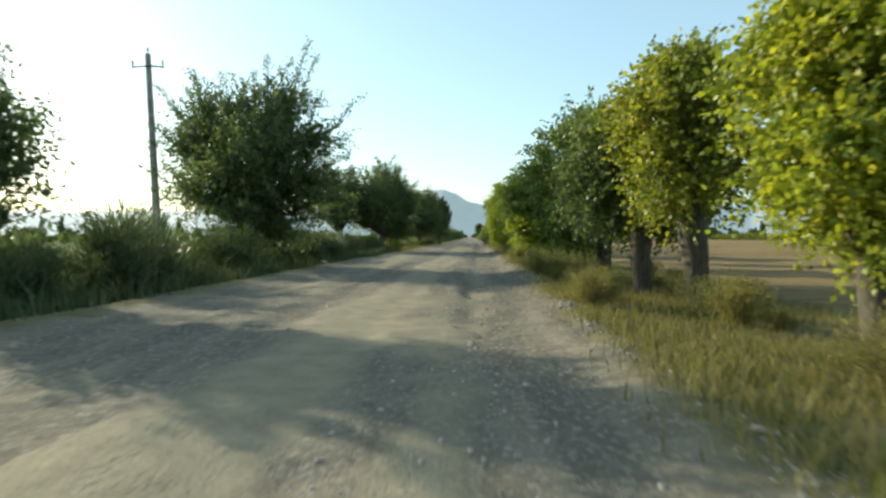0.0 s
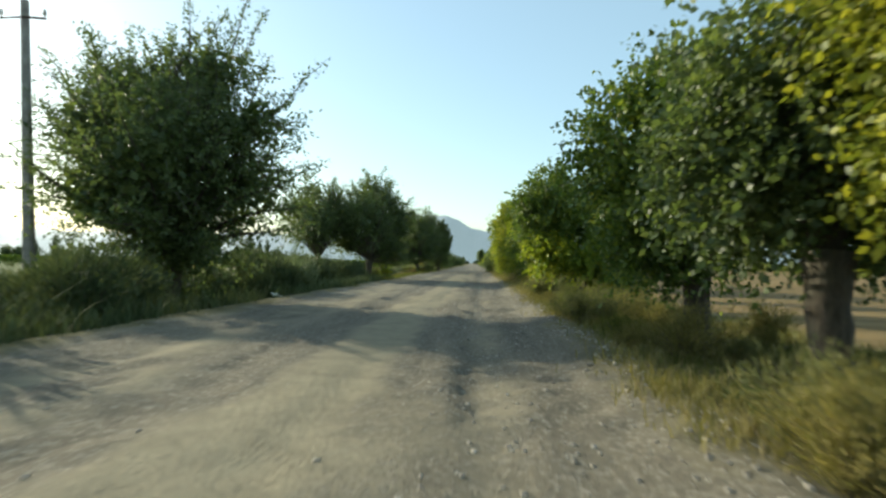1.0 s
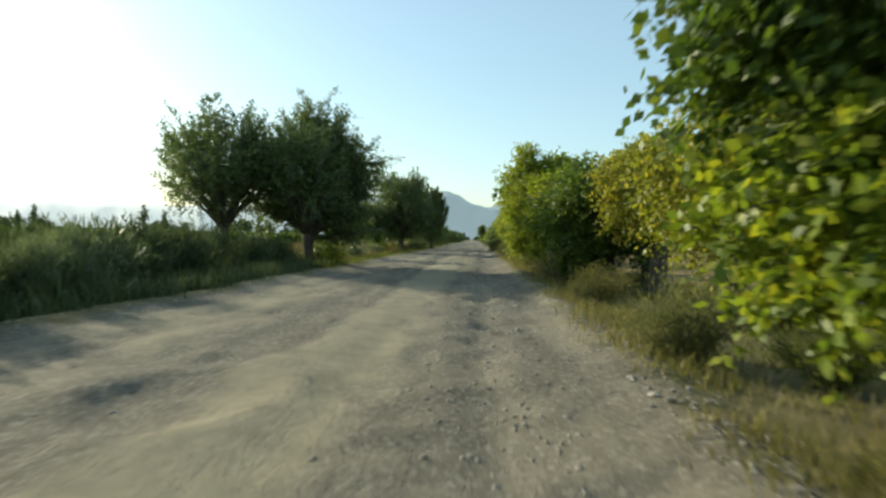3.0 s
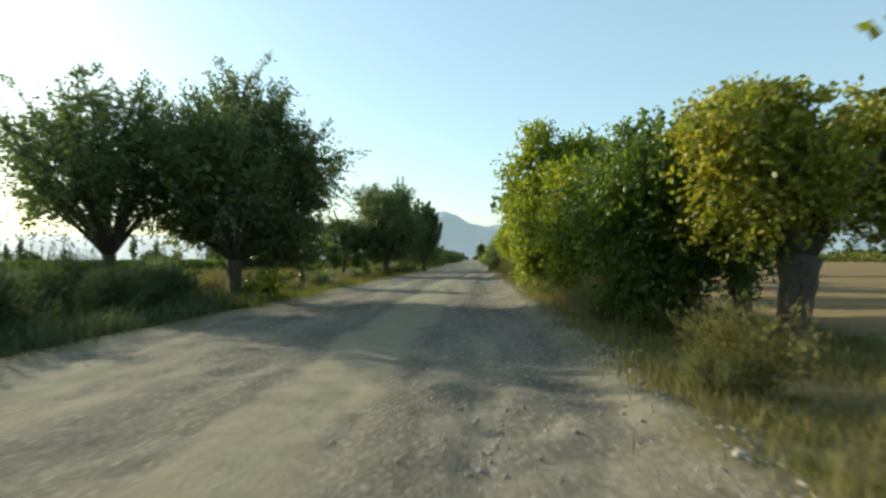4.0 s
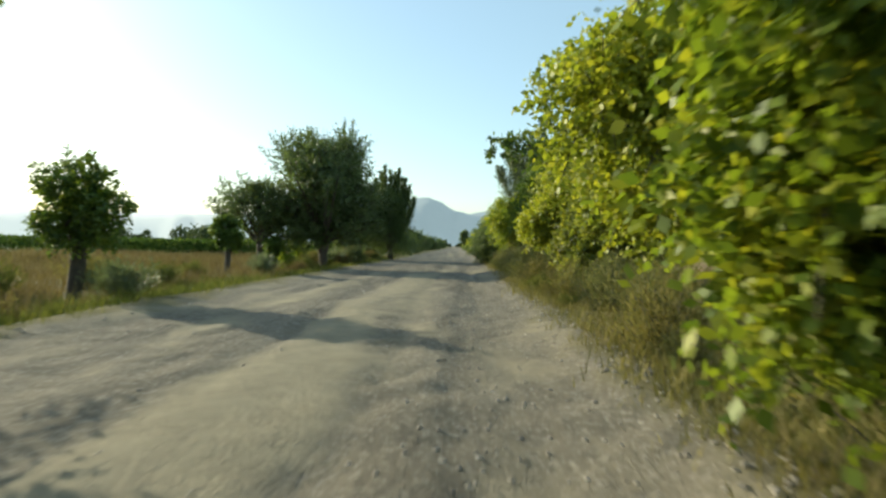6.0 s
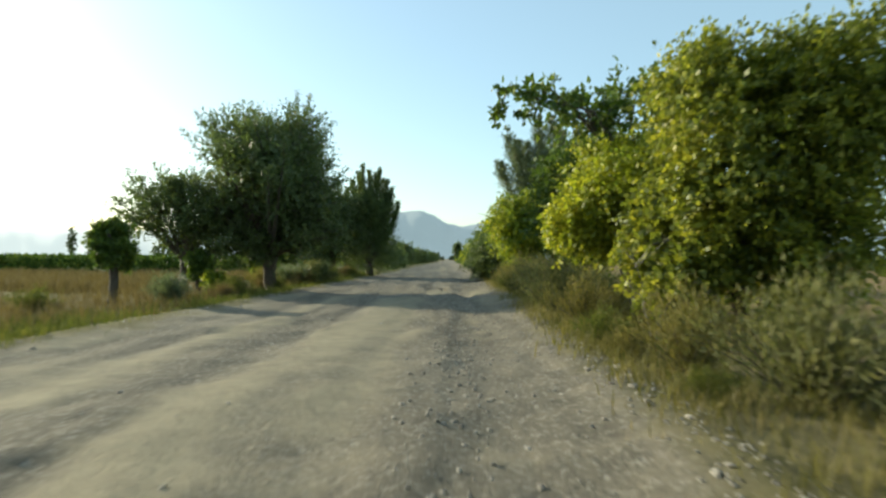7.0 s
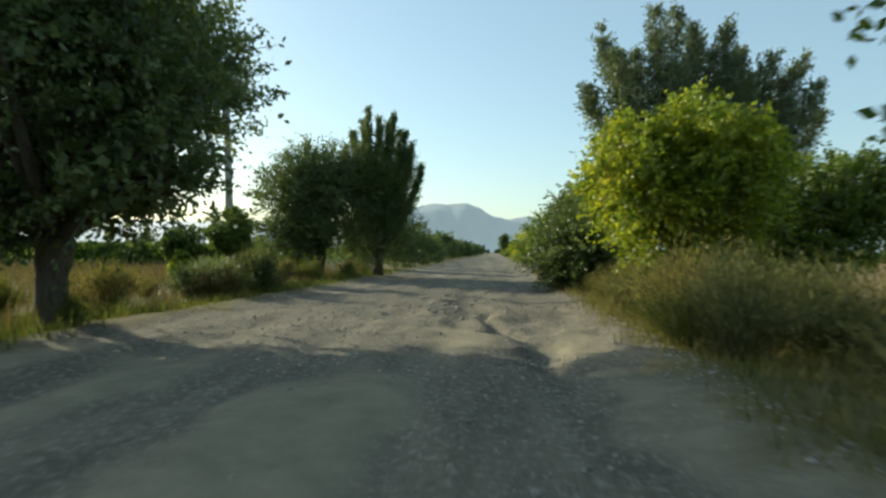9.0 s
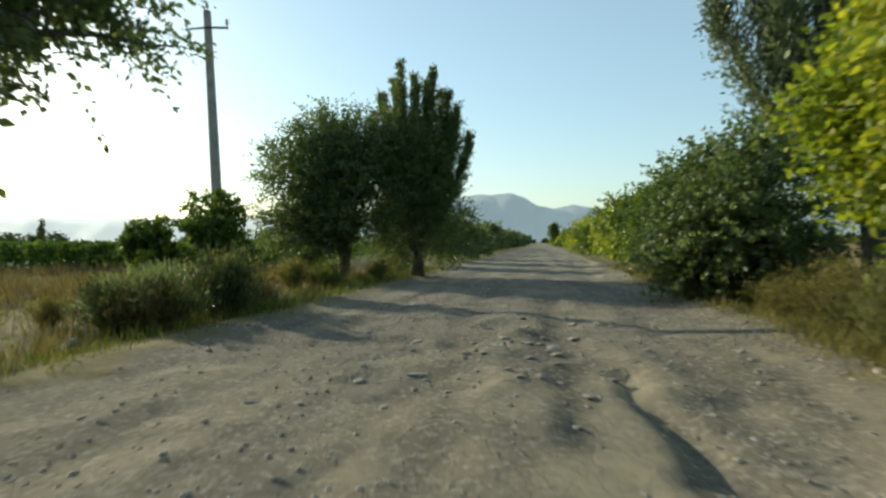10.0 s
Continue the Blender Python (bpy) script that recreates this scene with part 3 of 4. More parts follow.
# Roadside row to the right: pollarded mulberries. x, y, lobes, trunk height, trunk radius, leaves, leaf material, lean
POLLARD = "pollarded mulberry with a thick knobbly trunk beside the road"
RIGHT_ROW = [
    (5.4, 8.2, [(0.1, 0.0, 3.3, 1.6, 1.6, 1.7), (-0.3, -0.3, 2.3, 1.1, 1.1, 0.9)], 1.7, 0.23, 8000, LEAF_YELLOW, (-0.25, 0)),
    (5.3, 13.7, [(-0.2, 0.0, 3.5, 1.5, 1.5, 1.5)], 1.75, 0.27, 8000, LEAF_OLIVE, (-0.15, 0)),
    (4.7, 15.6, [(-0.3, 0.4, 3.2, 1.5, 1.5, 1.35), (0.8, 0.4, 3.0, 1.2, 1.2, 1.3)], 1.6, 0.25, 8000, LEAF_DARK, (0, 0)),
    (4.9, 19.9, [(-0.55, 0, 3.3, 1.6, 1.9, 1.8), (1.0, 0.2, 3.2, 1.6, 1.7, 1.8), (-0.6, -0.3, 2.0, 0.9, 0.9, 0.7)], 1.75, 0.26, 10000, LEAF_GREEN, (0, 0)),
    (5.6, 29.3, [(-2.05, -0.2, 3.4, 0.92, 1.0, 1.35), (0.8, 0.5, 3.25, 0.85, 1.0, 1.3), (-0.8, 0.1, 2.1, 1.2, 0.9, 0.75)], 1.5, 0.13, 10000, LEAF_GREEN, (-0.7, 0.2)),
    # Low skirt of the preceding tree, its sunlight put into lime leaves.
    (4.5, 28.9, [(-0.7, 0, 1.7, 0.9, 0.8, 0.7), (0.3, -0.2, 1.3, 0.9, 0.8, 0.6), (1.2, -0.3, 1.0, 0.7, 0.7, 0.5)], 0.7, 0.08, 4500, LEAF_LIME, (0.1, 0)),
    (6.2, 36.6, [(0, 0, 3.0, 1.5, 1.5, 1.5)], 1.6, 0.24, 6000, LEAF_AMBER, (0, 0)),
    (7.0, 43.8, [(-0.6, 0, 3.35, 1.1, 1.2, 1.1), (0.25, 0, 3.2, 0.8, 1.1, 0.95), (2.0, 0.3, 3.3, 0.9, 1.0, 1.1)], 1.6, 0.29, 8000, LEAF_AMBER, (0.3, 0)),
    (6.4, 46.0, [(-0.9, 0, 2.8, 1.35, 1.2, 1.5), (0.3, 0, 2.8, 1.3, 1.2, 1.5), (-0.8, 0, 1.6, 1.2, 1.0, 0.8)], 1.5, 0.22, 10000, LEAF_GREEN, (-0.2, 0)),
    (8.0, 47.6, [(0.4, 0, 3.7, 1.4, 1.4, 1.7), (-0.4, 0, 2.7, 1.2, 1.2, 1.2)], 1.7, 0.25, 8500, LEAF_AMBER, (0.1, 0)),
    (5.8, 50.4, [(-0.3, 0, 2.7, 1.3, 1.2, 1.6), (0.8, 0, 2.6, 1.2, 1.2, 1.6), (-0.6, -0.4, 1.7, 1.2, 1.0, 0.9)], 1.3, 0.22, 10000, LEAF_LIME, (0, 0)),
    (4.9, 53.0, [(-0.65, 0, 3.7, 0.88, 0.9, 1.65), (0.6, 0, 3.6, 1.0, 0.9, 1.6), (-0.6, -0.2, 2.1, 0.85, 0.8, 1.1)], 1.4, 0.22, 10000, LEAF_LIME, (0, 0)),
    (7.2, 60.0, [(-2.5, -1.7, 3.4, 0.95, 1.0, 1.15), (-1.4, -0.8, 3.9, 1.4, 1.4, 1.5), (0.0, 0, 4.1, 1.6, 1.5, 1.7), (-1.5, -0.4, 2.7, 1.2, 1.2, 0.8), (1.1, 0, 3.4, 1.3, 1.2, 1.2)], 1.7, 0.17, 15000, LEAF_YELLOW, (0.55, 0)),
    (7.6, 68.6, [(0.1, 0, 3.7, 1.3, 1.3, 1.5), (1.6, 0, 3.7, 1.3, 1.3, 1.6), (-0.5, 0, 2.2, 1.1, 1.1, 0.9), (0.8, 0, 1.9, 1.4, 1.2, 0.9), (-1.2, -0.3, 1.4, 0.8, 0.8, 0.6)], 1.5, 0.2, 15000, LEAF_OLIVE, (0, 0)),
    (7.2, 72.2, [(0.0, 0, 3.0, 1.4, 1.4, 1.1), (-1.1, -0.3, 2.5, 0.9, 1.0, 0.65)], 1.5, 0.2, 9000, LEAF_YELLOW, (-0.1, 0)),
    (9.0, 77.4, [(-1.7, 0, 3.7, 1.4, 1.4, 1.25), (0.3, 0, 3.9, 1.6, 1.4, 1.3), (-0.8, 0, 4.3, 1.2, 1.2, 0.9)], 1.9, 0.25, 11000, LEAF_GREEN, (-0.55, 0)),
    (7.3, 87.4, [(-0.7, 0, 2.95, 1.3, 1.4, 1.25), (0.5, 0, 3.2, 1.3, 1.4, 1.4), (0, 0.4, 2.4, 1.4, 1.2, 0.6)], 1.3, 0.2, 12000, LEAF_LIME, (0, 0)),
    (10.3, 89.6, [(0, 0, 2.4, 1.9, 1.6, 1.5), (1.7, 0, 2.8, 1.5, 1.4, 1.0)], 1.3, 0.18, 7000, LEAF_GREEN, (0.3, 0)),
    (7.0, 94.5, [(-0.2, 0, 2.1, 1.6, 1.7, 1.6), (-0.3, 0, 1.2, 1.7, 1.6, 0.9)], 1.0, 0.18, 8000, LEAF_DARK, (0, 0)),
    (7.6, 101.5, [(0, 0, 2.2, 1.6, 1.8, 1.6), (-0.3, 0, 1.2, 1.5, 1.6, 0.9)], 1.0, 0.18, 6000, LEAF_GREEN, (0, 0)),
]
for i, (x, y, lobes, th, tr, n, mat, lean) in enumerate(RIGHT_ROW):
    tone = {"leaf_amber": "amber-yellow ", "leaf_olive": "olive-green ", "leaf_yellow": "yellowing ", "leaf_lime": "yellow-green ", "leaf_dark": "dark green ", "leaf_green": "green "}[mat.name]
    tree("mulberry_tree", x, y, tone + POLLARD, "tree", lobes, th, tr * 1.2, int(n * 4.4), 0.104, mat, 100 + i, lean, fine=False, group="pollarded roadside trees", droop=0.32, wide=0.68, whips=9, whip=(0.5, 1.1))

tree("mulberry_tree", 7.6, 73.0, "tall thin mulberry with large hanging green leaves", "tree", [(-3.2, -0.5, 5.1, 0.4, 0.5, 0.3), (-2.4, -0.4, 5.2, 0.45, 0.5, 0.35), (-1.4, 0, 5.1, 0.6, 0.6, 0.4), (-0.2, 0, 5.1, 0.9, 0.8, 0.6)],
     3.2, 0.12, 1500, 0.17, LEAF_GREEN, 171, (-0.2, 0), fine=True, heart=False, group="pollarded roadside trees", droop=0.9, rise=0.1, wide=0.55, shoot=(0.6, 1.3), whips=8, whip=(0.5, 0.9))


def plume_tree(name, x, y, label, group, tips, fork, trunk_r, mat, seed, leaf, per, spray, slant, skirt):
    """A tree of feathery upright plumes: stems that part at the fork and end at tips, set with slanting sprays of narrow leaves."""
    rng = np.random.default_rng(seed)
    z0 = ground_at(x, y) - 0.05
    ob = thing(name, x, y, z0, label, "tree", group)
    v, f = sweep([(0, 0, -0.1), (0.05, 0, fork * 0.5), (0, 0.04, fork)], [trunk_r * 1.3, trunk_r, trunk_r * 0.9], 11, 0.09, rng)
    part_mesh("trunk", mesh_of("trunk", v, f, BARK, True), ob)
    spots, ways, twigs = [], [], []
    for tip in tips:
        tip = np.array(tip, float)
        bend = np.array([tip[0] * 0.72, tip[1] * 0.72, fork + (tip[2] - fork) * 0.42])
        line = [np.array([0, 0, fork * 0.95]) * (1 - q) ** 2 + 2 * q * (1 - q) * bend + q * q * tip for q in np.linspace(0, 1, 9)]
        v, f = sweep([tuple(p) for p in line], list(np.linspace(trunk_r * 0.55, 0.012, 9)), 6, 0.06, rng)
        part_mesh("limb", mesh_of("limb", v, f, BARK, True), ob)
        q = rng.uniform(0.22, 1.0, per)[:, None]
        root = np.array([0, 0, fork * 0.95]) * (1 - q) ** 2 + 2 * q * (1 - q) * bend + q * q * tip
        run = unit(2 * (1 - q) * (bend - [0, 0, fork]) + 2 * q * (tip - bend))
        turn = rng.uniform(0, 2 * math.pi, per)
        out = np.stack([np.cos(turn), np.sin(turn), np.zeros(per)], -1)
        aim = unit(out * slant + run + rng.normal(size=(per, 3)) * 0.15)
        ln = (0.18 + spray * (1.04 - q) ** 0.8) * rng.uniform(0.55, 1.15, (per, 1))
        m = 22
        k = rng.uniform(0.05, 1.0, (per, m, 1))
        spots.append((root[:, None] + aim[:, None] * ln[:, None] * k + rng.normal(size=(per, m, 3)) * leaf * 0.45).reshape(-1, 3))
        ways.append((aim[:, None] * 1.0 + rng.normal(size=(per, m, 3)) * 0.45).reshape(-1, 3))
        for c in range(0, per, 6):
            twigs.append((root[c], root[c] + aim[c] * ln[c] * 0.5, root[c] + aim[c] * ln[c]))
    for cx, cy, cz, rx, ry, rz, n in skirt:
        out = unit(rng.normal(size=(n // 16, 3)))
        root = np.array([cx, cy, cz]) + out * np.array([rx, ry, rz]) * rng.uniform(0.3, 0.9, (n // 16, 1))
        aim = unit(out + [0, 0, 0.8])
        k = rng.uniform(0, 0.7, (n // 16, 16, 1))
        spots.append((root[:, None] + aim[:, None] * k + rng.normal(size=(n // 16, 16, 3)) * leaf * 0.5).reshape(-1, 3))
        ways.append((aim[:, None] + rng.normal(size=(n // 16, 16, 3)) * 0.6).reshape(-1, 3))
    spots, ways = np.concatenate(spots), np.concatenate(ways)
    keep = spots[:, 2] > 0.15
    v, f = leaf_verts(spots[keep], ways[keep], rng, leaf, 0.34, False)
    part_mesh("crown", mesh_of("crown", v, f, mat), ob, "feathery upright crown")
    tv, tf = joined([sweep(t, [0.012, 0.008, 0.003], 3, close=False) for t in twigs])
    tagged(part_mesh("twigwork", mesh_of("twigwork", tv, tf, BARK), ob), kind="stuff")
    return ob


# Tall feathery tree behind the row
plume_tree("poplar_tree", 10.2, 96.0, "tall grey-green poplar with upright feathery plumes", "", 
           [(-3.0, 0, 9.2), (-2.2, 0.9, 8.6), (-1.3, -0.4, 9.7), (-0.4, 0.3, 9.9), (0.4, 0.8, 9.3), (1.2, -0.3, 9.3), (2.0, 0.6, 8.6), (2.7, -0.2, 8.2), (3.8, 0, 8.2), (-3.4, 0.4, 7.2), (4.6, 0.4, 6.4), (-0.6, -0.9, 7.6), (1.6, -0.9, 7.2), (-2.6, -0.6, 8.1), (-1.8, 0.2, 8.4), (-0.9, 0.6, 8.9), (0.0, -0.7, 9.0), (0.8, 0.1, 8.5), (1.6, 0.3, 8.3), (2.4, 0.5, 7.7), (3.3, 0.3, 7.4), (4.2, -0.3, 7.2), (3.0, -0.7, 6.6)],
           1.9, 0.3, LEAF_GREY, 150, 0.14, 230, 2.0, 0.9, [(0.3, 0.2, 3.2, 2.9, 1.4, 1.5, 12000)])

# Left side: tall free-grown mulberries
LEFT_TREE = "tall spreading mulberry tree seen dark against the light"
LEFT_TREES = [
    (-7.9, 27.0, [(0, 0, 5.0, 2.2, 2.4, 2.3), (-1.9, 0, 5.0, 1.5, 1.7, 1.7), (2.3, -0.6, 5.4, 1.4, 1.6, 1.2), (1.3, -0.3, 6.9, 1.2, 1.4, 1.1), (-1.3, 0.3, 6.7, 1.3, 1.5, 1.2), (0.2, -0.5, 2.8, 1.8, 1.7, 1.2), (-2.3, 0, 3.3, 1.4, 1.5, 1.3), (0.4, -0.2, 1.7, 2.0, 1.7, 1.0), (2.2, -0.4, 3.5, 1.5, 1.5, 1.3), (-2.7, 0.2, 5.6, 1.2, 1.3, 1.3), (0.5, -2.7, 4.3, 1.6, 1.5, 1.5), (-0.6, -2.6, 3.1, 1.5, 1.4, 1.2)], 1.8, 0.3, 22000, LEAF_DARK),
    (-8.9, 52.3, [(0, 0, 4.6, 1.5, 1.7, 1.6), (-1.5, 0, 3.9, 1.1, 1.2, 1.2), (-0.6, 0, 5.7, 0.8, 0.9, 0.9), (1.4, 0, 4.1, 1.1, 1.2, 1.3), (0.7, 0, 5.8, 0.8, 0.9, 0.9), (-1.7, 0, 5.0, 0.9, 1.0, 0.9), (-0.5, 0, 6.8, 0.5, 0.5, 0.7), (0.1, -2.5, 4.4, 1.5, 1.5, 1.4), (-0.2, -2.0, 3.3, 1.2, 1.2, 0.9)], 1.7, 0.22, 11000, LEAF_DARK),
    (-5.5, 53.6, [(0.2, 0.8, 4.5, 1.8, 2.1, 2.0), (-0.6, 0.5, 5.9, 1.0, 1.1, 1.0), (1.8, 1.6, 4.7, 1.2, 1.5, 1.4), (1.0, 0.9, 5.8, 0.9, 1.1, 0.9), (-1.5, 0.2, 3.7, 1.3, 1.5, 1.4), (0.8, 1.2, 2.9, 1.6, 1.7, 1.1), (-2.1, 0.5, 5.0, 1.2, 1.3, 1.2), (1.0, 1.0, 1.8, 1.4, 1.4, 0.9), (0.2, 0.8, 6.4, 1.3, 1.3, 1.0), (-1.3, 0.2, 2.5, 1.3, 1.3, 0.8), (2.0, 1.4, 3.7, 0.9, 1.2, 1.0), (0.1, -2.4, 4.1, 1.6, 1.5, 1.6), (0.0, -1.6, 5.2, 1.2, 1.2, 1.0)], 1.5, 0.28, 20000, LEAF_DARK),
    (-3.7, 83.5, [(0, 0.4, 4.8, 2.4, 2.6, 2.4), (0.2, -2.1, 4.7, 1.7, 1.4, 1.6), (0.9, 0, 6.1, 1.3, 1.5, 1.2), (-1.3, 0, 6.0, 1.4, 1.6, 1.3), (1.6, 0, 3.7, 1.3, 1.6, 1.6), (-1.5, 0, 3.0, 1.6, 1.7, 1.5), (-0.2, -0.3, 2.1, 1.4, 1.4, 0.9), (1.3, -0.9, 2.4, 1.2, 1.1, 1.0), (1.1, 0.4, 2.6, 0.9, 0.9, 0.9), (0.4, 1.3, 2.7, 1.0, 1.0, 0.9), (-0.3, 4.2, 5.0, 1.6, 1.8, 1.6), (0.8, 3.2, 5.3, 1.0, 1.4, 1.1)], 1.5, 0.3, 21000, LEAF_DARK),
    (-7.1, 83.6, [(0.3, 0, 3.2, 1.6, 1.8, 1.3), (-1.1, -0.3, 3.5, 1.1, 1.3, 1.0), (1.3, -0.4, 2.6, 1.3, 1.5, 1.1), (0.9, -0.6, 4.0, 1.0, 1.2, 0.8)], 1.4, 0.2, 7000, LEAF_DARK),
    (-4.2, 103.0, [(-1.2, 0, 3.9, 1.8, 1.9, 2.0), (0.5, 0, 4.0, 1.7, 1.9, 2.1), (-0.2, 0, 5.0, 1.4, 1.5, 1.4), (-0.6, -0.3, 1.9, 2.3, 1.8, 1.4)], 1.3, 0.26, 14000, LEAF_DARK),
    (-9.3, 12.2, [(0, 0, 3.1, 1.5, 1.7, 1.3), (0.2, -0.2, 3.7, 1.0, 1.1, 0.8), (0.2, 0, 2.2, 1.3, 1.4, 0.9)], 1.2, 0.18, 6500, LEAF_DARK),
]
for i, (x, y, lobes, th, tr, n, mat) in enumerate(LEFT_TREES):
    tree("mulberry_tree", x, y, LEFT_TREE, "tree", lobes, th, tr, int(n * 3.3), 0.115, mat, 200 + i, fine=False, group="trees on the far verge", boughs=max(30, n // 220), reach=((0.8, 2.1), (0.5, 1.6), (0.5, 1.7), (0.35, 1.3))[i] if i < 4 else (0.3, 1.1), heart=i not in (1, 4), shoot=(0.5, 1.2), rise=0.6, shell=0.3, wide=0.56)

plume_tree("poplar_tree", -1.7, 104.0, "dark bushy poplar with many upright spires beside the road", "trees on the far verge",
           [(-1.3, 0, 6.8), (-0.9, 0.6, 7.4), (-0.5, -0.3, 7.9), (-0.1, 0.4, 7.5), (0.3, 0.5, 7.3), (0.7, -0.2, 7.6), (1.2, 0.3, 6.8), (1.6, -0.2, 6.2), (2.0, 0.3, 5.2), (-1.7, 0.5, 6.2), (-0.7, 0.1, 7.3), (0.1, -0.4, 7.0), (0.5, 0.2, 7.1), (0.95, 0.5, 6.9), (1.4, 0.1, 6.0), (-1.1, -0.3, 6.5)],
           0.9, 0.24, LEAF_DARK, 260, 0.13, 180, 0.85, 0.38, [(0.1, 0, 1.9, 2.0, 1.6, 1.9, 15000), (0.2, 0, 4.3, 1.7, 1.4, 1.9, 14000)])

# Both rows go on down the road
rng_far = np.random.default_rng(77)
# Left row takes the dark leaf tone, its shaded side put into the colour.
for side, start, mats in ((-1, 114, (LEAF_DARK, LEAF_DARK)), (1, 109, (LEAF_LIME, LEAF_GREEN))):
    y = start
    while y < 420:
        h = rng_far.uniform(3.0, 4.6)
        x = float(road_x(y)) + side * rng_far.uniform(5.8, 7.4)
        r = rng_far.uniform(1.6, 2.3)
        tree("roadside_tree", x, y, "low bushy roadside tree in the distance", "tree", [(0, 0, h * 0.6, r, r, h * 0.42), (rng_far.uniform(-1, 1), 0, h * 0.35, r, r, h * 0.3)], 1.0, 0.18,
             3600 if y < 200 else 1200, 0.19 if y < 200 else 0.35, mats[int(rng_far.integers(2))], int(y * 10), fine=False, group="distant roadside trees")
        y += rng_far.uniform(5, 9) * (1 if y < 200 else 2)

tree("roadside_tree", 12.0, 262.0, "dark upright tree far down the road", "tree", [(0, 0, 5.4, 1.5, 1.5, 1.3), (0, 0, 3.6, 1.4, 1.4, 1.4)], 1.6, 0.25, 1500, 0.4, LEAF_DARK, 8801, fine=False, group="distant roadside trees")
for i, (x, y, r) in enumerate([(32.7, 130.0, 1.3), (35.0, 120.0, 1.2), (41.0, 138.0, 1.4)]):
    tree("field_shrub", x, y, "small round green shrub standing in the ploughed field", "shrub", [(0, 0, 1.5, r, r, 1.2), (0.2, 0, 0.8, r * 0.9, r * 0.9, 0.7)], 0.5, 0.08, 1500, 0.22, LEAF_GREEN, 8810 + i, fine=False, heart=False, group="field shrubs")
tree("roadside_tree", 9.6, 150.0, "bright yellow-green bushy tree beside the distant road", "tree", [(0, 0, 2.6, 1.9, 1.8, 1.7), (0.3, 0, 1.4, 2.0, 1.8, 1.1)], 1.0, 0.18, 4000, 0.22, LEAF_YELLOW, 8802, fine=False, group="distant roadside trees")

# Young pollards and thick bushes of the left verge: x, y, head centre, head radius, trunk radius
for i, (x, y, hz, hr, tr) in enumerate([(-5.8, 64.0, 2.3, 1.0, 0.22), (-6.7, 77.0, 2.0, 0.6, 0.16), (-6.0, 82.0, 1.3, 0.45, 0.13), (-6.2, 97.0, 2.0, 0.8, 0.17), (-7.8, 96.6, 1.5, 0.7, 0.15)]):
    tree("pollard_tree", x, y, "short young pollard with a dense round head of leaves", "tree", [(0, 0, hz, hr, hr, hr), (0.1, 0, hz - 0.5, hr * 0.8, hr * 0.8, hr * 0.7)], hz - 0.4, tr, 9000, 0.1, LEAF_GREEN, 300 + i, fine=False, shoot=(0.2, 0.45), group="young pollards")

# Suckers with yellowed leaves round the feet of the left trees: x, y, height, radius
for i, (x, y, h, r) in enumerate([(-6.4, 51.6, 1.3, 0.5), (-4.3, 53.2, 1.1, 0.5), (-9.6, 51.0, 1.2, 0.5), (-5.0, 80.9, 0.9, 0.45), (-5.0, 101.6, 1.1, 0.5), (-7.4, 95.8, 1.3, 0.4)]):
    tree("sucker_bush", x, y, "low yellow-green sucker bush at a tree's foot", "bush", [(0, 0, h * 0.6, r, r, h * 0.45)], h * 0.3, 0.03, 1600, 0.09, LEAF_LIME, 350 + i, fine=False, heart=False, shoot=(0.15, 0.35), group="sucker bushes")


def bare_shrub(x, y, tall, seed):
    """A dead shrub: forked bare twigs, bleached grey."""
    rng = np.random.default_rng(seed)
    ob = thing("bare_shrub", x, y, ground_at(x, y) - 0.03, "dead bare grey shrub with forked twigs on the verge", "shrub")
    for k in range(5):
        a = rng.uniform(0, 6.28)
        tip = Vector((math.cos(a) * 0.35, math.sin(a) * 0.35, 1.0)) * tall * rng.uniform(0.7, 1.0)
        v, f = sweep([(0, 0, 0), tuple(tip * 0.35), tuple(tip * 0.7 + Vector((0.05, 0, 0))), tuple(tip)], [0.017, 0.012, 0.008, 0.003], 5, 0.05, rng)
        stem = part_mesh("stem", mesh_of("stem", v, f, DEADWOOD, True), ob)
        pieces = []
        for q in rng.uniform(0.35, 0.95, 9):
            b = rng.uniform(0, 6.28)
            root = tip * float(q)
            end = root + Vector((math.cos(b), math.sin(b), 0.9)) * tall * rng.uniform(0.1, 0.24)
            pieces.append(sweep([tuple(root), tuple(root.lerp(end, 0.5)), tuple(end)], [0.009, 0.006, 0.002], 3, close=False))
        v, f = joined(pieces)
        part_mesh("twig", mesh_of("twig", v, f, DEADWOOD), stem)
    return ob


bare_shrub(6.1, 68.2, 1.9, 371)

# ---- weeds and grass ----
def blades(spots, rng, tall, thick, lean=0.35):
    """Narrow bent blades standing on places, three joints each."""
    n = len(spots)
    turn = rng.uniform(0, 2 * math.pi, n)
    flat = np.stack([np.cos(turn), np.sin(turn), np.zeros(n)], -1)
    side = np.stack([-np.sin(turn), np.cos(turn), np.zeros(n)], -1)
    h = (tall * rng.uniform(0.45, 1.2, n))[:, None]
    b = h * (lean * rng.uniform(0.1, 1.3, n))[:, None]
    w = (thick * rng.uniform(0.6, 1.3, n))[:, None] * 0.5
    up = np.array([0, 0, 1.0])
    middle = spots + up * h * 0.55 + flat * b * 0.3
    tip = spots + up * h + flat * b
    verts = np.stack([spots - side * w, spots + side * w, middle + side * w * 0.8, middle - side * w * 0.8, tip], 1).reshape(-1, 3)
    base = np.arange(n) * 5
    base = base[:, None]
    faces = np.concatenate([base + [0, 1, 2], base + [0, 2, 3], base + [3, 2, 4]])
    return verts, faces


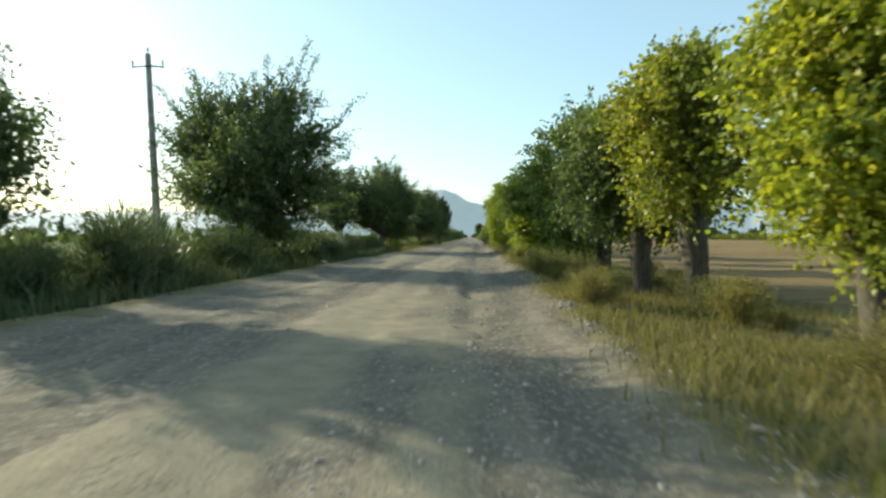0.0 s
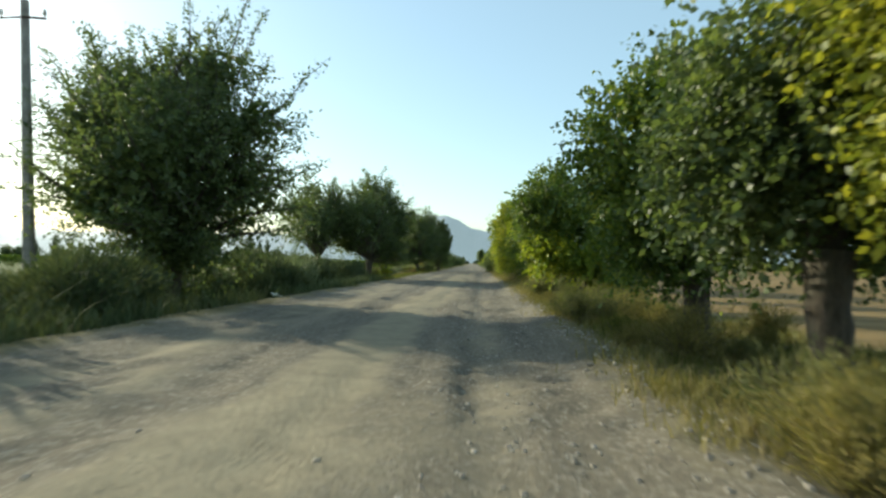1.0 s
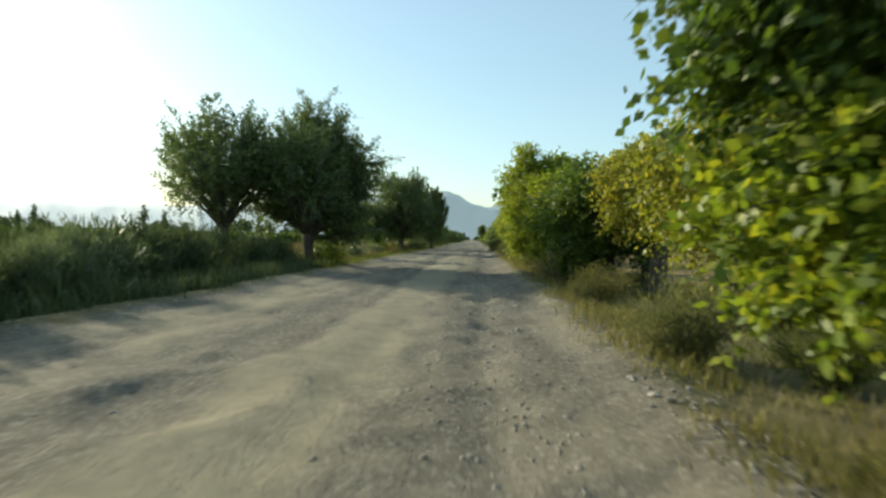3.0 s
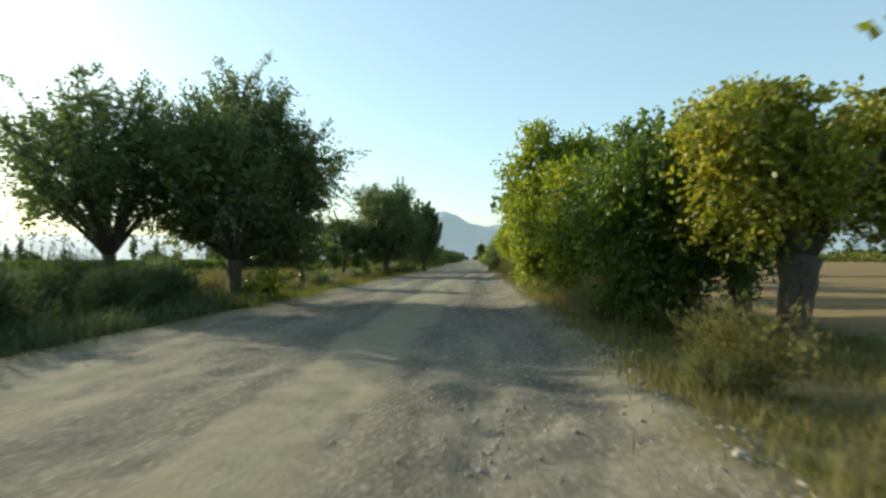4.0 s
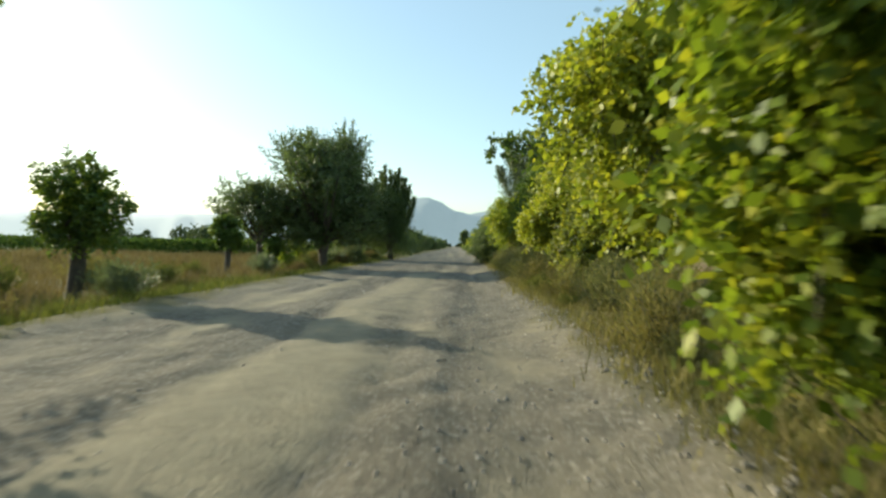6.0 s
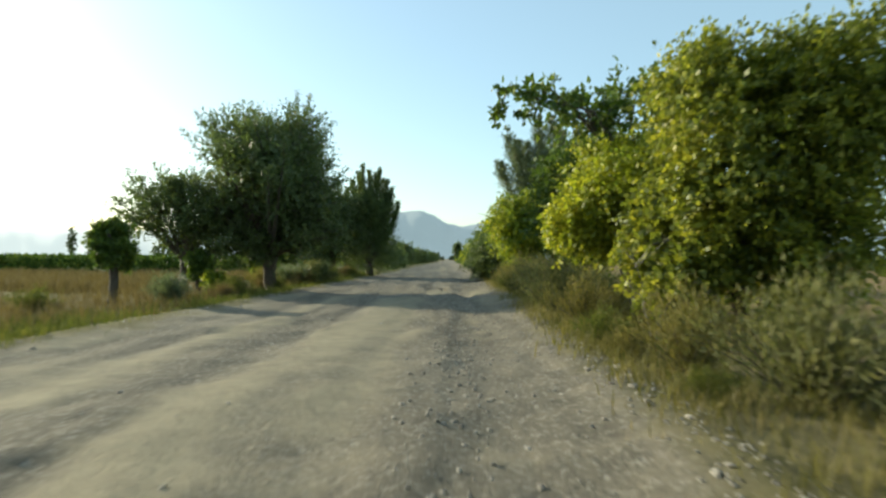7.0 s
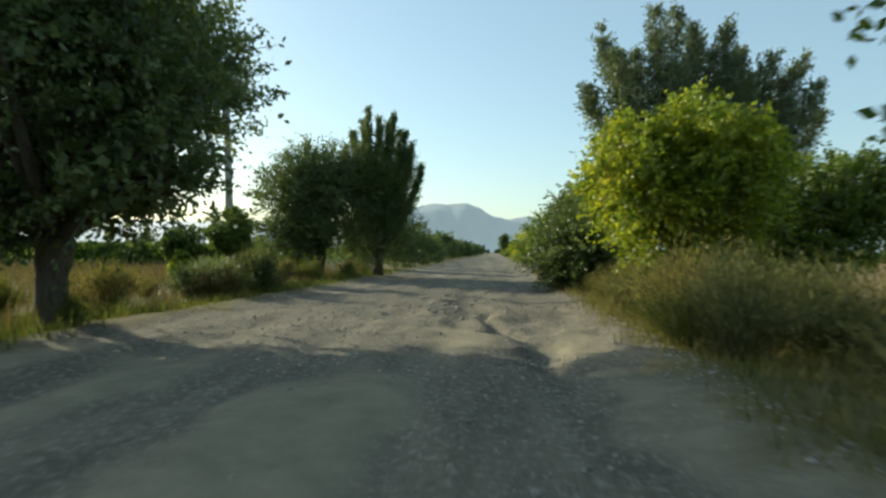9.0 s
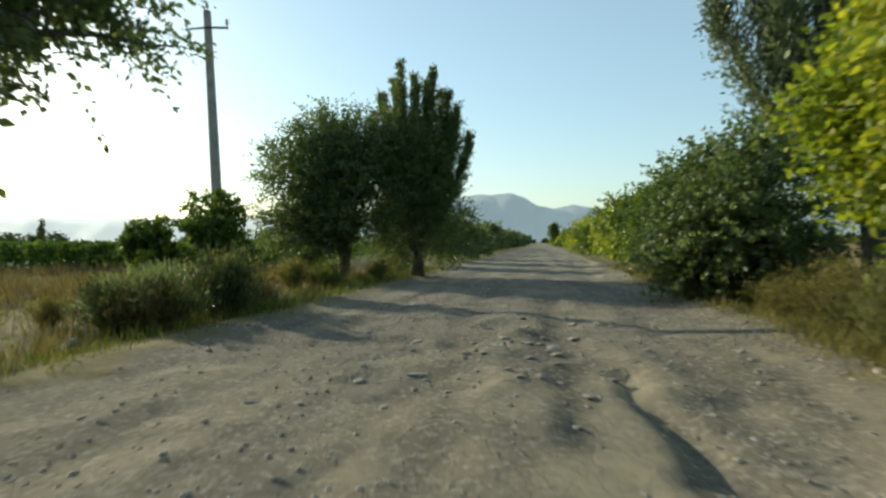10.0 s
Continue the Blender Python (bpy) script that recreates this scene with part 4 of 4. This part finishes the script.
def sward(name, label, mat, count, span_u, span_y, tall, thick, seed, clump=0.45, patch=2.0, lean=0.35):
    """Clumped grass between two distances from the road's middle line."""
    rng = np.random.default_rng(seed)
    per = 14
    n = count // per
    y = rng.uniform(*span_y, n * 3)
    u = rng.uniform(*span_u, n * 3)
    thick_here = smooth_noise(u + 50, y, patch, seed) * 0.5 + 0.5 > rng.uniform(0.15, 0.85, n * 3)
    y, u = y[thick_here][:n], u[thick_here][:n]
    n = len(y)
    size = np.repeat(rng.uniform(0.35, 1.2, n), per)
    py = np.repeat(y, per) + rng.normal(size=n * per) * clump * 0.5
    px = np.repeat(u + road_x(y), per) + rng.normal(size=n * per) * clump * 0.5
    spots = np.stack([px, py, height(px, py) - 0.03], -1)
    verts, faces = blades(spots, rng, tall * size, thick, lean)
    return tagged(new(name, mesh_of(name, verts, faces, mat)), label, "grass", kind="stuff")


sward("weeds", "olive weeds and dry grass on the road's verge", WEED, 60000, (3.9, 8.8), (-2, 60), 0.24, 0.016, 11, lean=0.8)
sward("dry_grass", "pale dry grass stalks on the road's verge", STRAW, 20000, (3.8, 8.0), (-2, 110), 0.3, 0.009, 12, lean=0.7)
sward("weeds", "olive weeds and dry grass on the road's verge", WEED, 60000, (3.9, 8.8), (55, 112), 0.26, 0.017, 13, lean=0.8)
sward("grass", "fresh green grass under the roadside trees", GRASS, 40000, (4.3, 8.8), (-2, 112), 0.2, 0.016, 14, lean=0.7)
sward("reeds", "tall dense reeds and weeds on the far verge", REED, 44000, (-13.5, -5.6), (0, 54), 0.95, 0.03, 15, clump=0.7, patch=4.0, lean=1.0)
sward("grass", "rough grey-green weeds along the far verge", REED, 30000, (-7.5, -4.4), (0, 56), 0.5, 0.026, 16, lean=0.9)
sward("dry_grass", "rust-brown dry grass between road and field", RUST_WEED, 60000, (-26.0, -5.3), (54, 112), 0.5, 0.022, 17, patch=5.0, lean=0.7)
sward("dry_grass", "rust-brown dry grass between road and field", RUST_WEED, 50000, (-34.0, -11.0), (84, 113), 0.55, 0.03, 19, patch=5.0, lean=0.7)
sward("grass", "green grass along the road's edge", GRASS, 36000, (-6.6, -4.3), (50, 112), 0.3, 0.016, 18, clump=0.6, lean=0.8)

rng_crop = np.random.default_rng(21)
n_crop = 100000
cy = 109 + 230 * rng_crop.random(n_crop) ** 2.2
cu = -13 - 82 * rng_crop.random(n_crop) ** 1.3 - 0.6 * np.sin(cy * 0.4)
cx = cu + road_x(cy)
crop_spots = np.stack([cx, cy, 1.28 * rng_crop.random(n_crop) ** 0.6 + 0.03], -1)
cv, cf = leaf_verts(crop_spots, rng_crop.normal(size=(n_crop, 3)) + [0, 0, 0.4], rng_crop, 0.31, 0.6, False)
tagged(new("crop", mesh_of("crop", cv, cf, CROP)), "dense green field crop standing chest-high", "crop", kind="stuff")


def bush_form(seed, mat, leaf, n):
    """A feathery bush one metre high and wide: stems that fan out from the foot, set with small narrow leaves."""
    rng = np.random.default_rng(seed)
    stems, spots, ways = [], [], []
    count = 46
    for k in range(count):
        a, lean = rng.uniform(0, 2 * math.pi), rng.uniform(0.05, 1.0)
        d = np.array([math.cos(a) * lean, math.sin(a) * lean, rng.uniform(0.6, 1.08) * (1.05 - 0.4 * lean ** 2)])
        s = np.linspace(0, 1, 5)[:, None]
        foot = np.array([rng.uniform(-0.15, 0.15), rng.uniform(-0.15, 0.15), 0])
        line = d * s + np.array([0, 0, 0.25]) * s * (1 - s) + foot
        stems.append(sweep([tuple(p) for p in line], [0.009, 0.008, 0.006, 0.004, 0.002], 3, close=False))
        m = n // count
        f = rng.uniform(0.1, 1.05, m)[:, None]
        spots.append(d * f + np.array([0, 0, 0.25]) * f * (1 - f) + foot + rng.normal(size=(m, 3)) * 0.1)
        ways.append(unit(np.tile(d, (m, 1))) + [0, 0, 0.3] + rng.normal(size=(m, 3)) * 0.4)
    spots, ways = np.concatenate(spots), np.concatenate(ways)
    keep = spots[:, 2] > 0.02
    v, f = leaf_verts(spots[keep], ways[keep], rng, leaf * 1.5, 0.2, False)
    sv, sf = joined(stems)
    return mesh_of("foliage", v, f, mat), mesh_of("stalkwork", sv, sf, BARK)


BUSH_FORMS = {}


def weed_bush(x, y, r, h, mat, seed, label, leaf=0.058, n=4800):
    key = (mat.name, seed % 3, leaf)
    if key not in BUSH_FORMS:
        BUSH_FORMS[key] = bush_form(700 + seed % 3, mat, leaf, n)
    ob = thing("weed_bush", x, y, ground_at(x, y) - 0.03, label, "bush", "weed bushes")
    ob.matrix_basis = pose(x, y, ground_at(x, y) - 0.03, 0, 0, seed * 77 % 360) @ Matrix.Diagonal((r, r * (0.85 + 0.1 * (seed % 4)), h, 1))
    part_mesh("foliage", BUSH_FORMS[key][0], ob)
    tagged(part_mesh("stalkwork", BUSH_FORMS[key][1], ob), kind="stuff")
    return ob


BUSH = "grey-green feathery weed bush on the verge"
BUSHES = [(2.85, 12.2, 0.5, 0.6), (4.6, 11.2, 0.8, 0.6), (3.8, 17.5, 0.7, 0.7), (3.9, 23.5, 0.9, 0.8), (5.2, 25.0, 0.9, 0.7), (4.2, 33.0, 0.9, 0.9), (4.6, 40.0, 0.8, 0.8),
          (4.8, 47.0, 0.9, 1.0), (5.0, 53.0, 1.0, 1.25), (4.9, 51.0, 0.9, 1.0), (5.0, 57.5, 0.9, 0.9), (6.2, 64.2, 1.0, 1.1), (5.7, 65.8, 0.9, 0.9), (6.4, 61.6, 1.0, 1.05), (7.3, 62.4, 1.0, 1.0), (5.9, 59.6, 0.7, 0.7),
          (5.6, 70.5, 0.9, 0.9), (5.5, 73.5, 1.0, 1.1), (5.8, 76.0, 1.1, 1.2), (6.4, 74.5, 1.0, 0.9), (6.6, 78.0, 1.1, 1.1), (6.3, 82.0, 1.0, 1.1), (6.5, 84.3, 1.0, 1.25), (7.6, 82.6, 1.1, 1.1), (8.4, 84.8, 1.1, 1.2), (6.9, 83.2, 0.9, 1.2), (7.4, 85.4, 0.9, 1.3), (6.5, 86.0, 0.8, 1.15), (9.0, 83.0, 1.0, 1.1), (6.2, 87.8, 0.7, 0.9),
          (6.9, 86.0, 1.0, 1.0), (8.8, 81.0, 1.2, 0.9), (6.9, 90.5, 1.0, 0.9), (7.9, 79.6, 1.1, 0.8)]
for i, (x, y, r, h) in enumerate(BUSHES):
    weed_bush(x, y, r * 1.1, h * 1.08, STRAW if i in (7, 9) else BRUSH if i % 2 else WEED, 400 + i, BUSH)
for i, (x, y, r, h) in enumerate([(-3.1, 91.2, 0.9, 1.1), (-3.9, 90.2, 1.0, 1.0), (-3.7, 92.6, 1.0, 1.15), (-7.2, 14.5, 1.2, 1.6), (-8.5, 17.5, 1.5, 2.0), (-6.8, 21.0, 1.3, 1.5), (-7.6, 33.0, 1.3, 1.7), (-7.0, 38.5, 1.2, 1.5), (-7.4, 44.5, 1.3, 1.6), (-6.6, 49.0, 1.1, 1.2),
                                  (-5.4, 78.0, 0.9, 0.9), (-4.9, 87.0, 0.9, 1.0), (-4.4, 90.0, 0.8, 0.8), (-5.2, 93.0, 1.0, 1.0), (-4.8, 99.5, 0.9, 0.9), (-5.6, 55.0, 0.8, 0.9), (-5.0, 64.5, 0.8, 0.9)]):
    weed_bush(x, y, r, h, (REED, LEAF_GREY, REED if y < 54 else WEED)[i % 3], 450 + i, "tangled green weed bush on the far verge", 0.08, 5000)

rng_hedge = np.random.default_rng(88)
for i in range(76):
    y = rng_hedge.uniform(5, 53)
    x = float(road_x(y)) - rng_hedge.uniform(5.4, 9.5)
    h = rng_hedge.uniform(0.8, 1.6)
    weed_bush(x, y, h * rng_hedge.uniform(0.6, 0.85), h, (REED, REED, LEAF_GREY, REED)[i % 4], 500 + i, "tangled green weed bush on the far verge", 0.08, 5000)
for i in range(30):
    y = rng_hedge.uniform(54, 112)
    x = float(road_x(y)) - rng_hedge.uniform(4.8, 8.5)
    h = rng_hedge.uniform(0.4, 0.95)
    weed_bush(x, y, h * 0.9, h, (GRASS, RUST_WEED, WEED)[i % 3], 560 + i, "low tangled weed bush on the grassy verge", 0.08, 4000)
for i in range(84):
    y = rng_hedge.uniform(4, 108)
    x = float(road_x(y)) + rng_hedge.uniform(4.3, 7.6)
    h = rng_hedge.uniform(0.3, 0.75)
    weed_bush(x, y, h * 0.95, h, (WEED, BRUSH, WEED, GRASS)[i % 4], 620 + i, "low dry weed bush under the roadside trees", 0.07, 4000)

# ---- poles ----
def utility_pole(x, y, tall, lean, seed, label):
    ob = thing("utility_pole", x, y, ground_at(x, y) - 0.1, label, "pole", "utility poles")
    ob.matrix_basis = pose(x, y, ground_at(x, y) - 0.1, 0, lean, 8)
    bm = bmesh.new()
    rings = []
    for f in (0, 0.25, 0.5, 0.75, 1.0):
        s = 0.15 - 0.06 * f
        ring = [bm.verts.new((a * s, b * s, tall * f)) for a, b in ((-1, -0.7), (-0.7, -1), (0.7, -1), (1, -0.7), (1, 0.7), (0.7, 1), (-0.7, 1), (-1, 0.7))]
        rings.append(ring)
    for a, b in zip(rings, rings[1:]):
        for k in range(8):
            bm.faces.new((a[k], a[(k + 1) % 8], b[(k + 1) % 8], b[k]))
    bm.faces.new(rings[-1])
    bm.faces.new(rings[0][::-1])
    part("post", bm, CONCRETE, ob)
    arm_z = tall - 0.55
    v, f = sweep([(-0.62, -0.1, arm_z), (0, -0.1, arm_z + 0.04), (0.62, -0.1, arm_z)], [0.035] * 3, 4)
    arm = part_mesh("crossarm", mesh_of("crossarm", v, f, STEEL), ob, "rusty steel crossarm")
    for px, pz in ((-0.58, arm_z), (0.58, arm_z), (0, tall)):
        v, f = sweep([(px, -0.1 if px else 0, pz - 0.05), (px, -0.1 if px else 0, pz + 0.16)], [0.014, 0.014], 6)
        part_mesh("pin", mesh_of("pin", v, f, STEEL), ob)
        v, f = sweep([(px, -0.1 if px else 0, pz + 0.1 + d) for d in (0, 0.03, 0.06, 0.1, 0.14, 0.17)], [0.05, 0.06, 0.045, 0.05, 0.04, 0.015], 10)
        part_mesh("insulator", mesh_of("insulator", v, f, PORCELAIN, True), ob, "pale glazed insulator")
    return ob


utility_pole(-11.7, 26.4, 8.9, -2.5, 1, "tapered grey concrete utility pole with a short crossarm")
utility_pole(-6.5, 98.1, 8.3, -2.5, 2, "tapered grey concrete utility pole above bushes")

# ---- posts and litter of the left verge ----
for x, y, h, r in ((-3.5, 113.0, 1.25, 0.05), (-5.1, 106.8, 1.35, 0.09)):
    rng_post = np.random.default_rng(int(y))
    v, f = sweep([(0, 0, -0.1), (0.01, 0, h * 0.4), (-0.01, 0.01, h * 0.8), (0.01, 0, h)], [r * 1.1, r, r, r * 0.85], 8, 0.06, rng_post)
    ob = part_mesh("marker_post", mesh_of("marker_post", v, f, CONCRETE))
    ob.location = (x, y, ground_at(x, y))
    tagged(ob, "short weathered post standing at the road's edge", "post", "marker posts")


def scrap(x, y, size, seed):
    rng = np.random.default_rng(seed)
    bm = bmesh.new()
    bmesh.ops.create_grid(bm, x_segments=5, y_segments=4, size=size / 2)
    for v in bm.verts:
        v.co.z = abs(v.co.x) * rng.uniform(0.2, 0.7) + rng.uniform(0, 0.3) * size
        v.co.x *= rng.uniform(0.8, 1.1)
    bmesh.ops.solidify(bm, geom=bm.faces[:], thickness=0.004)
    ob = part("paper_scrap", bm, PAPER, None)
    ob.matrix_basis = pose(x, y, ground_at(x, y) + 0.0, 0, 12, seed * 37)
    return tagged(ob, "crumpled white paper scrap lying in the weeds", "litter", "litter")


for i, (x, y, s) in enumerate([(-4.1, 88.6, 0.34), (-5.3, 58.6, 0.3), (-9.4, 93.0, 0.22), (-10.2, 95.0, 0.2), (-5.6, 30.0, 0.3)]):
    scrap(x, y, s, 5 + i)

# ---- hedge along the far side of the ploughed field ----
rng_band = np.random.default_rng(23)
n_band = 16000
by = rng_band.uniform(-60, 420, n_band)
bx = 92 + 0.05 * by + rng_band.uniform(0, 9, n_band)
bz = rng_band.random(n_band) ** 0.8 * (2.0 + 1.1 * smooth_noise(bx, by, 14, 24))
bv, bf = leaf_verts(np.stack([bx, by, bz], -1), rng_band.normal(size=(n_band, 3)), rng_band, 0.75, 0.75, False)
tagged(new("hedge", mesh_of("hedge", bv, bf, GRASS)), "green hedge along the far side of the ploughed field", "hedge", kind="stuff")

# ---- far woods on the plain ----
rng_wood = np.random.default_rng(31)
wood_spots = []
for k in range(330):
    a = rng_wood.uniform(-62, 52)
    reach = rng_wood.uniform(330, 520) if abs(a) > 12 else rng_wood.uniform(600, 800)
    if smooth_noise(np.array([a + 90.0]), np.array([0.0]), 2.4, 32)[0] < -0.35:
        continue
    cx, cy = reach * math.sin(math.radians(a)), reach * math.cos(math.radians(a))
    narrow = rng_wood.random() < 0.13
    h = (rng_wood.uniform(11, 16) if narrow else rng_wood.uniform(4.5, 10)) * (1.0 if a < -15 else 0.6)
    r = h * (0.13 if narrow else rng_wood.uniform(0.4, 0.65))
    m = 220
    d = unit(rng_wood.normal(size=(m, 3))) * rng_wood.uniform(0.3, 1.0, (m, 1))
    wood_spots.append(np.array([cx, cy, h * 0.5]) + d * [r, r, h * 0.5])
wood_spots = np.concatenate(wood_spots)
wv, wf = leaf_verts(wood_spots, rng_wood.normal(size=wood_spots.shape), rng_wood, 1.25, 0.8, False)
tagged(new("far_woods", mesh_of("far_woods", wv, wf, REED)), "thin line of trees far across the plain", "woods", kind="stuff")

# ---- stones ----
def stone_shape(rng):
    bm = bmesh.new()
    bmesh.ops.create_icosphere(bm, subdivisions=1, radius=0.5)
    s = rng.uniform(0.7, 1.2), rng.uniform(0.7, 1.2), rng.uniform(0.4, 0.75)
    verts = [tuple(c * k * rng.uniform(0.78, 1.15) for c, k in zip(v.co, s)) for v in bm.verts]
    faces = [tuple(v.index for v in f.verts) for f in bm.faces]
    bm.free()
    return np.array(verts), faces


rng_stone = np.random.default_rng(51)
shapes = [stone_shape(rng_stone) for _ in range(6)]
stone_meshes = [mesh_of("stone", v, f, STONE) for v, f in shapes]


def stone_places(n, rng):
    """Stones gather along the edges and in the broken stretches, and not in the powdery dust."""
    m = n * 3
    y, pick = rng.uniform(3, 100, m), rng.random(m)
    u = np.where(pick < 0.38, rng.normal(4.0, 0.2, m), np.where(pick < 0.44, rng.normal(-4.0, 0.4, m), np.where(pick < 0.84, rng.normal(2.25, 0.35, m), np.where(pick < 0.95, rng.uniform(2.1, 3.8, m), rng.uniform(-3.5, 3.5, m)))))
    broken = (pick >= 0.44) & (pick < 0.62)
    u, y = np.where(broken, rng.uniform(-3, 4, m), u), np.where(broken, rng.uniform(80, 99, m), y)
    keep = (powder_at(u, y) < 0.5) | (np.abs(u) > 3.3) | (rng.random(m) < 0.3)
    return np.stack([u + road_x(y), y], -1)[keep][:n]


stone_spots = stone_places(90, rng_stone)
for k in range(90):
    x, y = stone_spots[k]
    size = rng_stone.uniform(0.05, 0.12)
    ob = new("stone", stone_meshes[k % 6])
    ob.matrix_basis = pose(x, y, ground_at(x, y) + size * 0.12, 0, 0, rng_stone.uniform(0, 360)) @ Matrix.Diagonal((size, size, size, 1))
    tagged(ob, "loose grey-brown stone lying on the dirt road", "stone", "loose stones")

for k in range(100):
    y = rng_stone.uniform(8, 79)
    x = float(road_x(y)) + rng_stone.normal(3.95, 0.16)
    size = rng_stone.uniform(0.05, 0.12)
    ob = new("stone", stone_meshes[k % 6])
    ob.matrix_basis = pose(x, y, ground_at(x, y) + size * 0.15, 0, 0, rng_stone.uniform(0, 360)) @ Matrix.Diagonal((size, size, size, 1))
    tagged(ob, "small loose stone along the edge of the dirt road", "stone", "loose stones")

for k in range(64):
    x, y = (rng_stone.uniform(-0.2, 4.8), rng_stone.uniform(84, 93)) if k % 4 == 0 else (rng_stone.normal(2.3, 0.7), rng_stone.normal(88.2, 1.3))
    size = rng_stone.uniform(0.08, 0.24)
    ob = new("stone", stone_meshes[k % 6])
    ob.matrix_basis = pose(x, y, ground_at(x, y) + size * 0.05, rng_stone.uniform(-12, 12), rng_stone.uniform(-12, 12), rng_stone.uniform(0, 360)) @ Matrix.Diagonal((size, size * 0.75, size * 0.45, 1))
    tagged(ob, "flat broken slab of old paving in the worn road", "stone", "broken paving")

gravel_v, gravel_f = [], []
gravel_at = stone_places(13000, rng_stone)
gravel_z = height(gravel_at[:, 0], gravel_at[:, 1])
for k in range(6):
    at, z = gravel_at[k::6], gravel_z[k::6]
    v, f = shapes[k]
    size = (0.016 + 0.05 * rng_stone.random(len(at)) ** 2)[:, None]
    a = rng_stone.uniform(0, 6.28, len(at))[:, None]
    w = np.stack([(v[:, 0] * np.cos(a) - v[:, 1] * np.sin(a)) * size + at[:, :1], (v[:, 0] * np.sin(a) + v[:, 1] * np.cos(a)) * size + at[:, 1:], v[:, 2] * size + z[:, None] + size * 0.1], -1)
    start = sum(len(g) for g in gravel_v)
    gravel_v.append(w.reshape(-1, 3))
    gravel_f.append((start + np.arange(len(at))[:, None, None] * len(v) + np.array(f)).reshape(-1, 3))
tagged(new("gravel", mesh_of("gravel", np.concatenate(gravel_v), np.concatenate(gravel_f), STONE)), "loose gravel scattered along the dirt road", "gravel", kind="stuff")
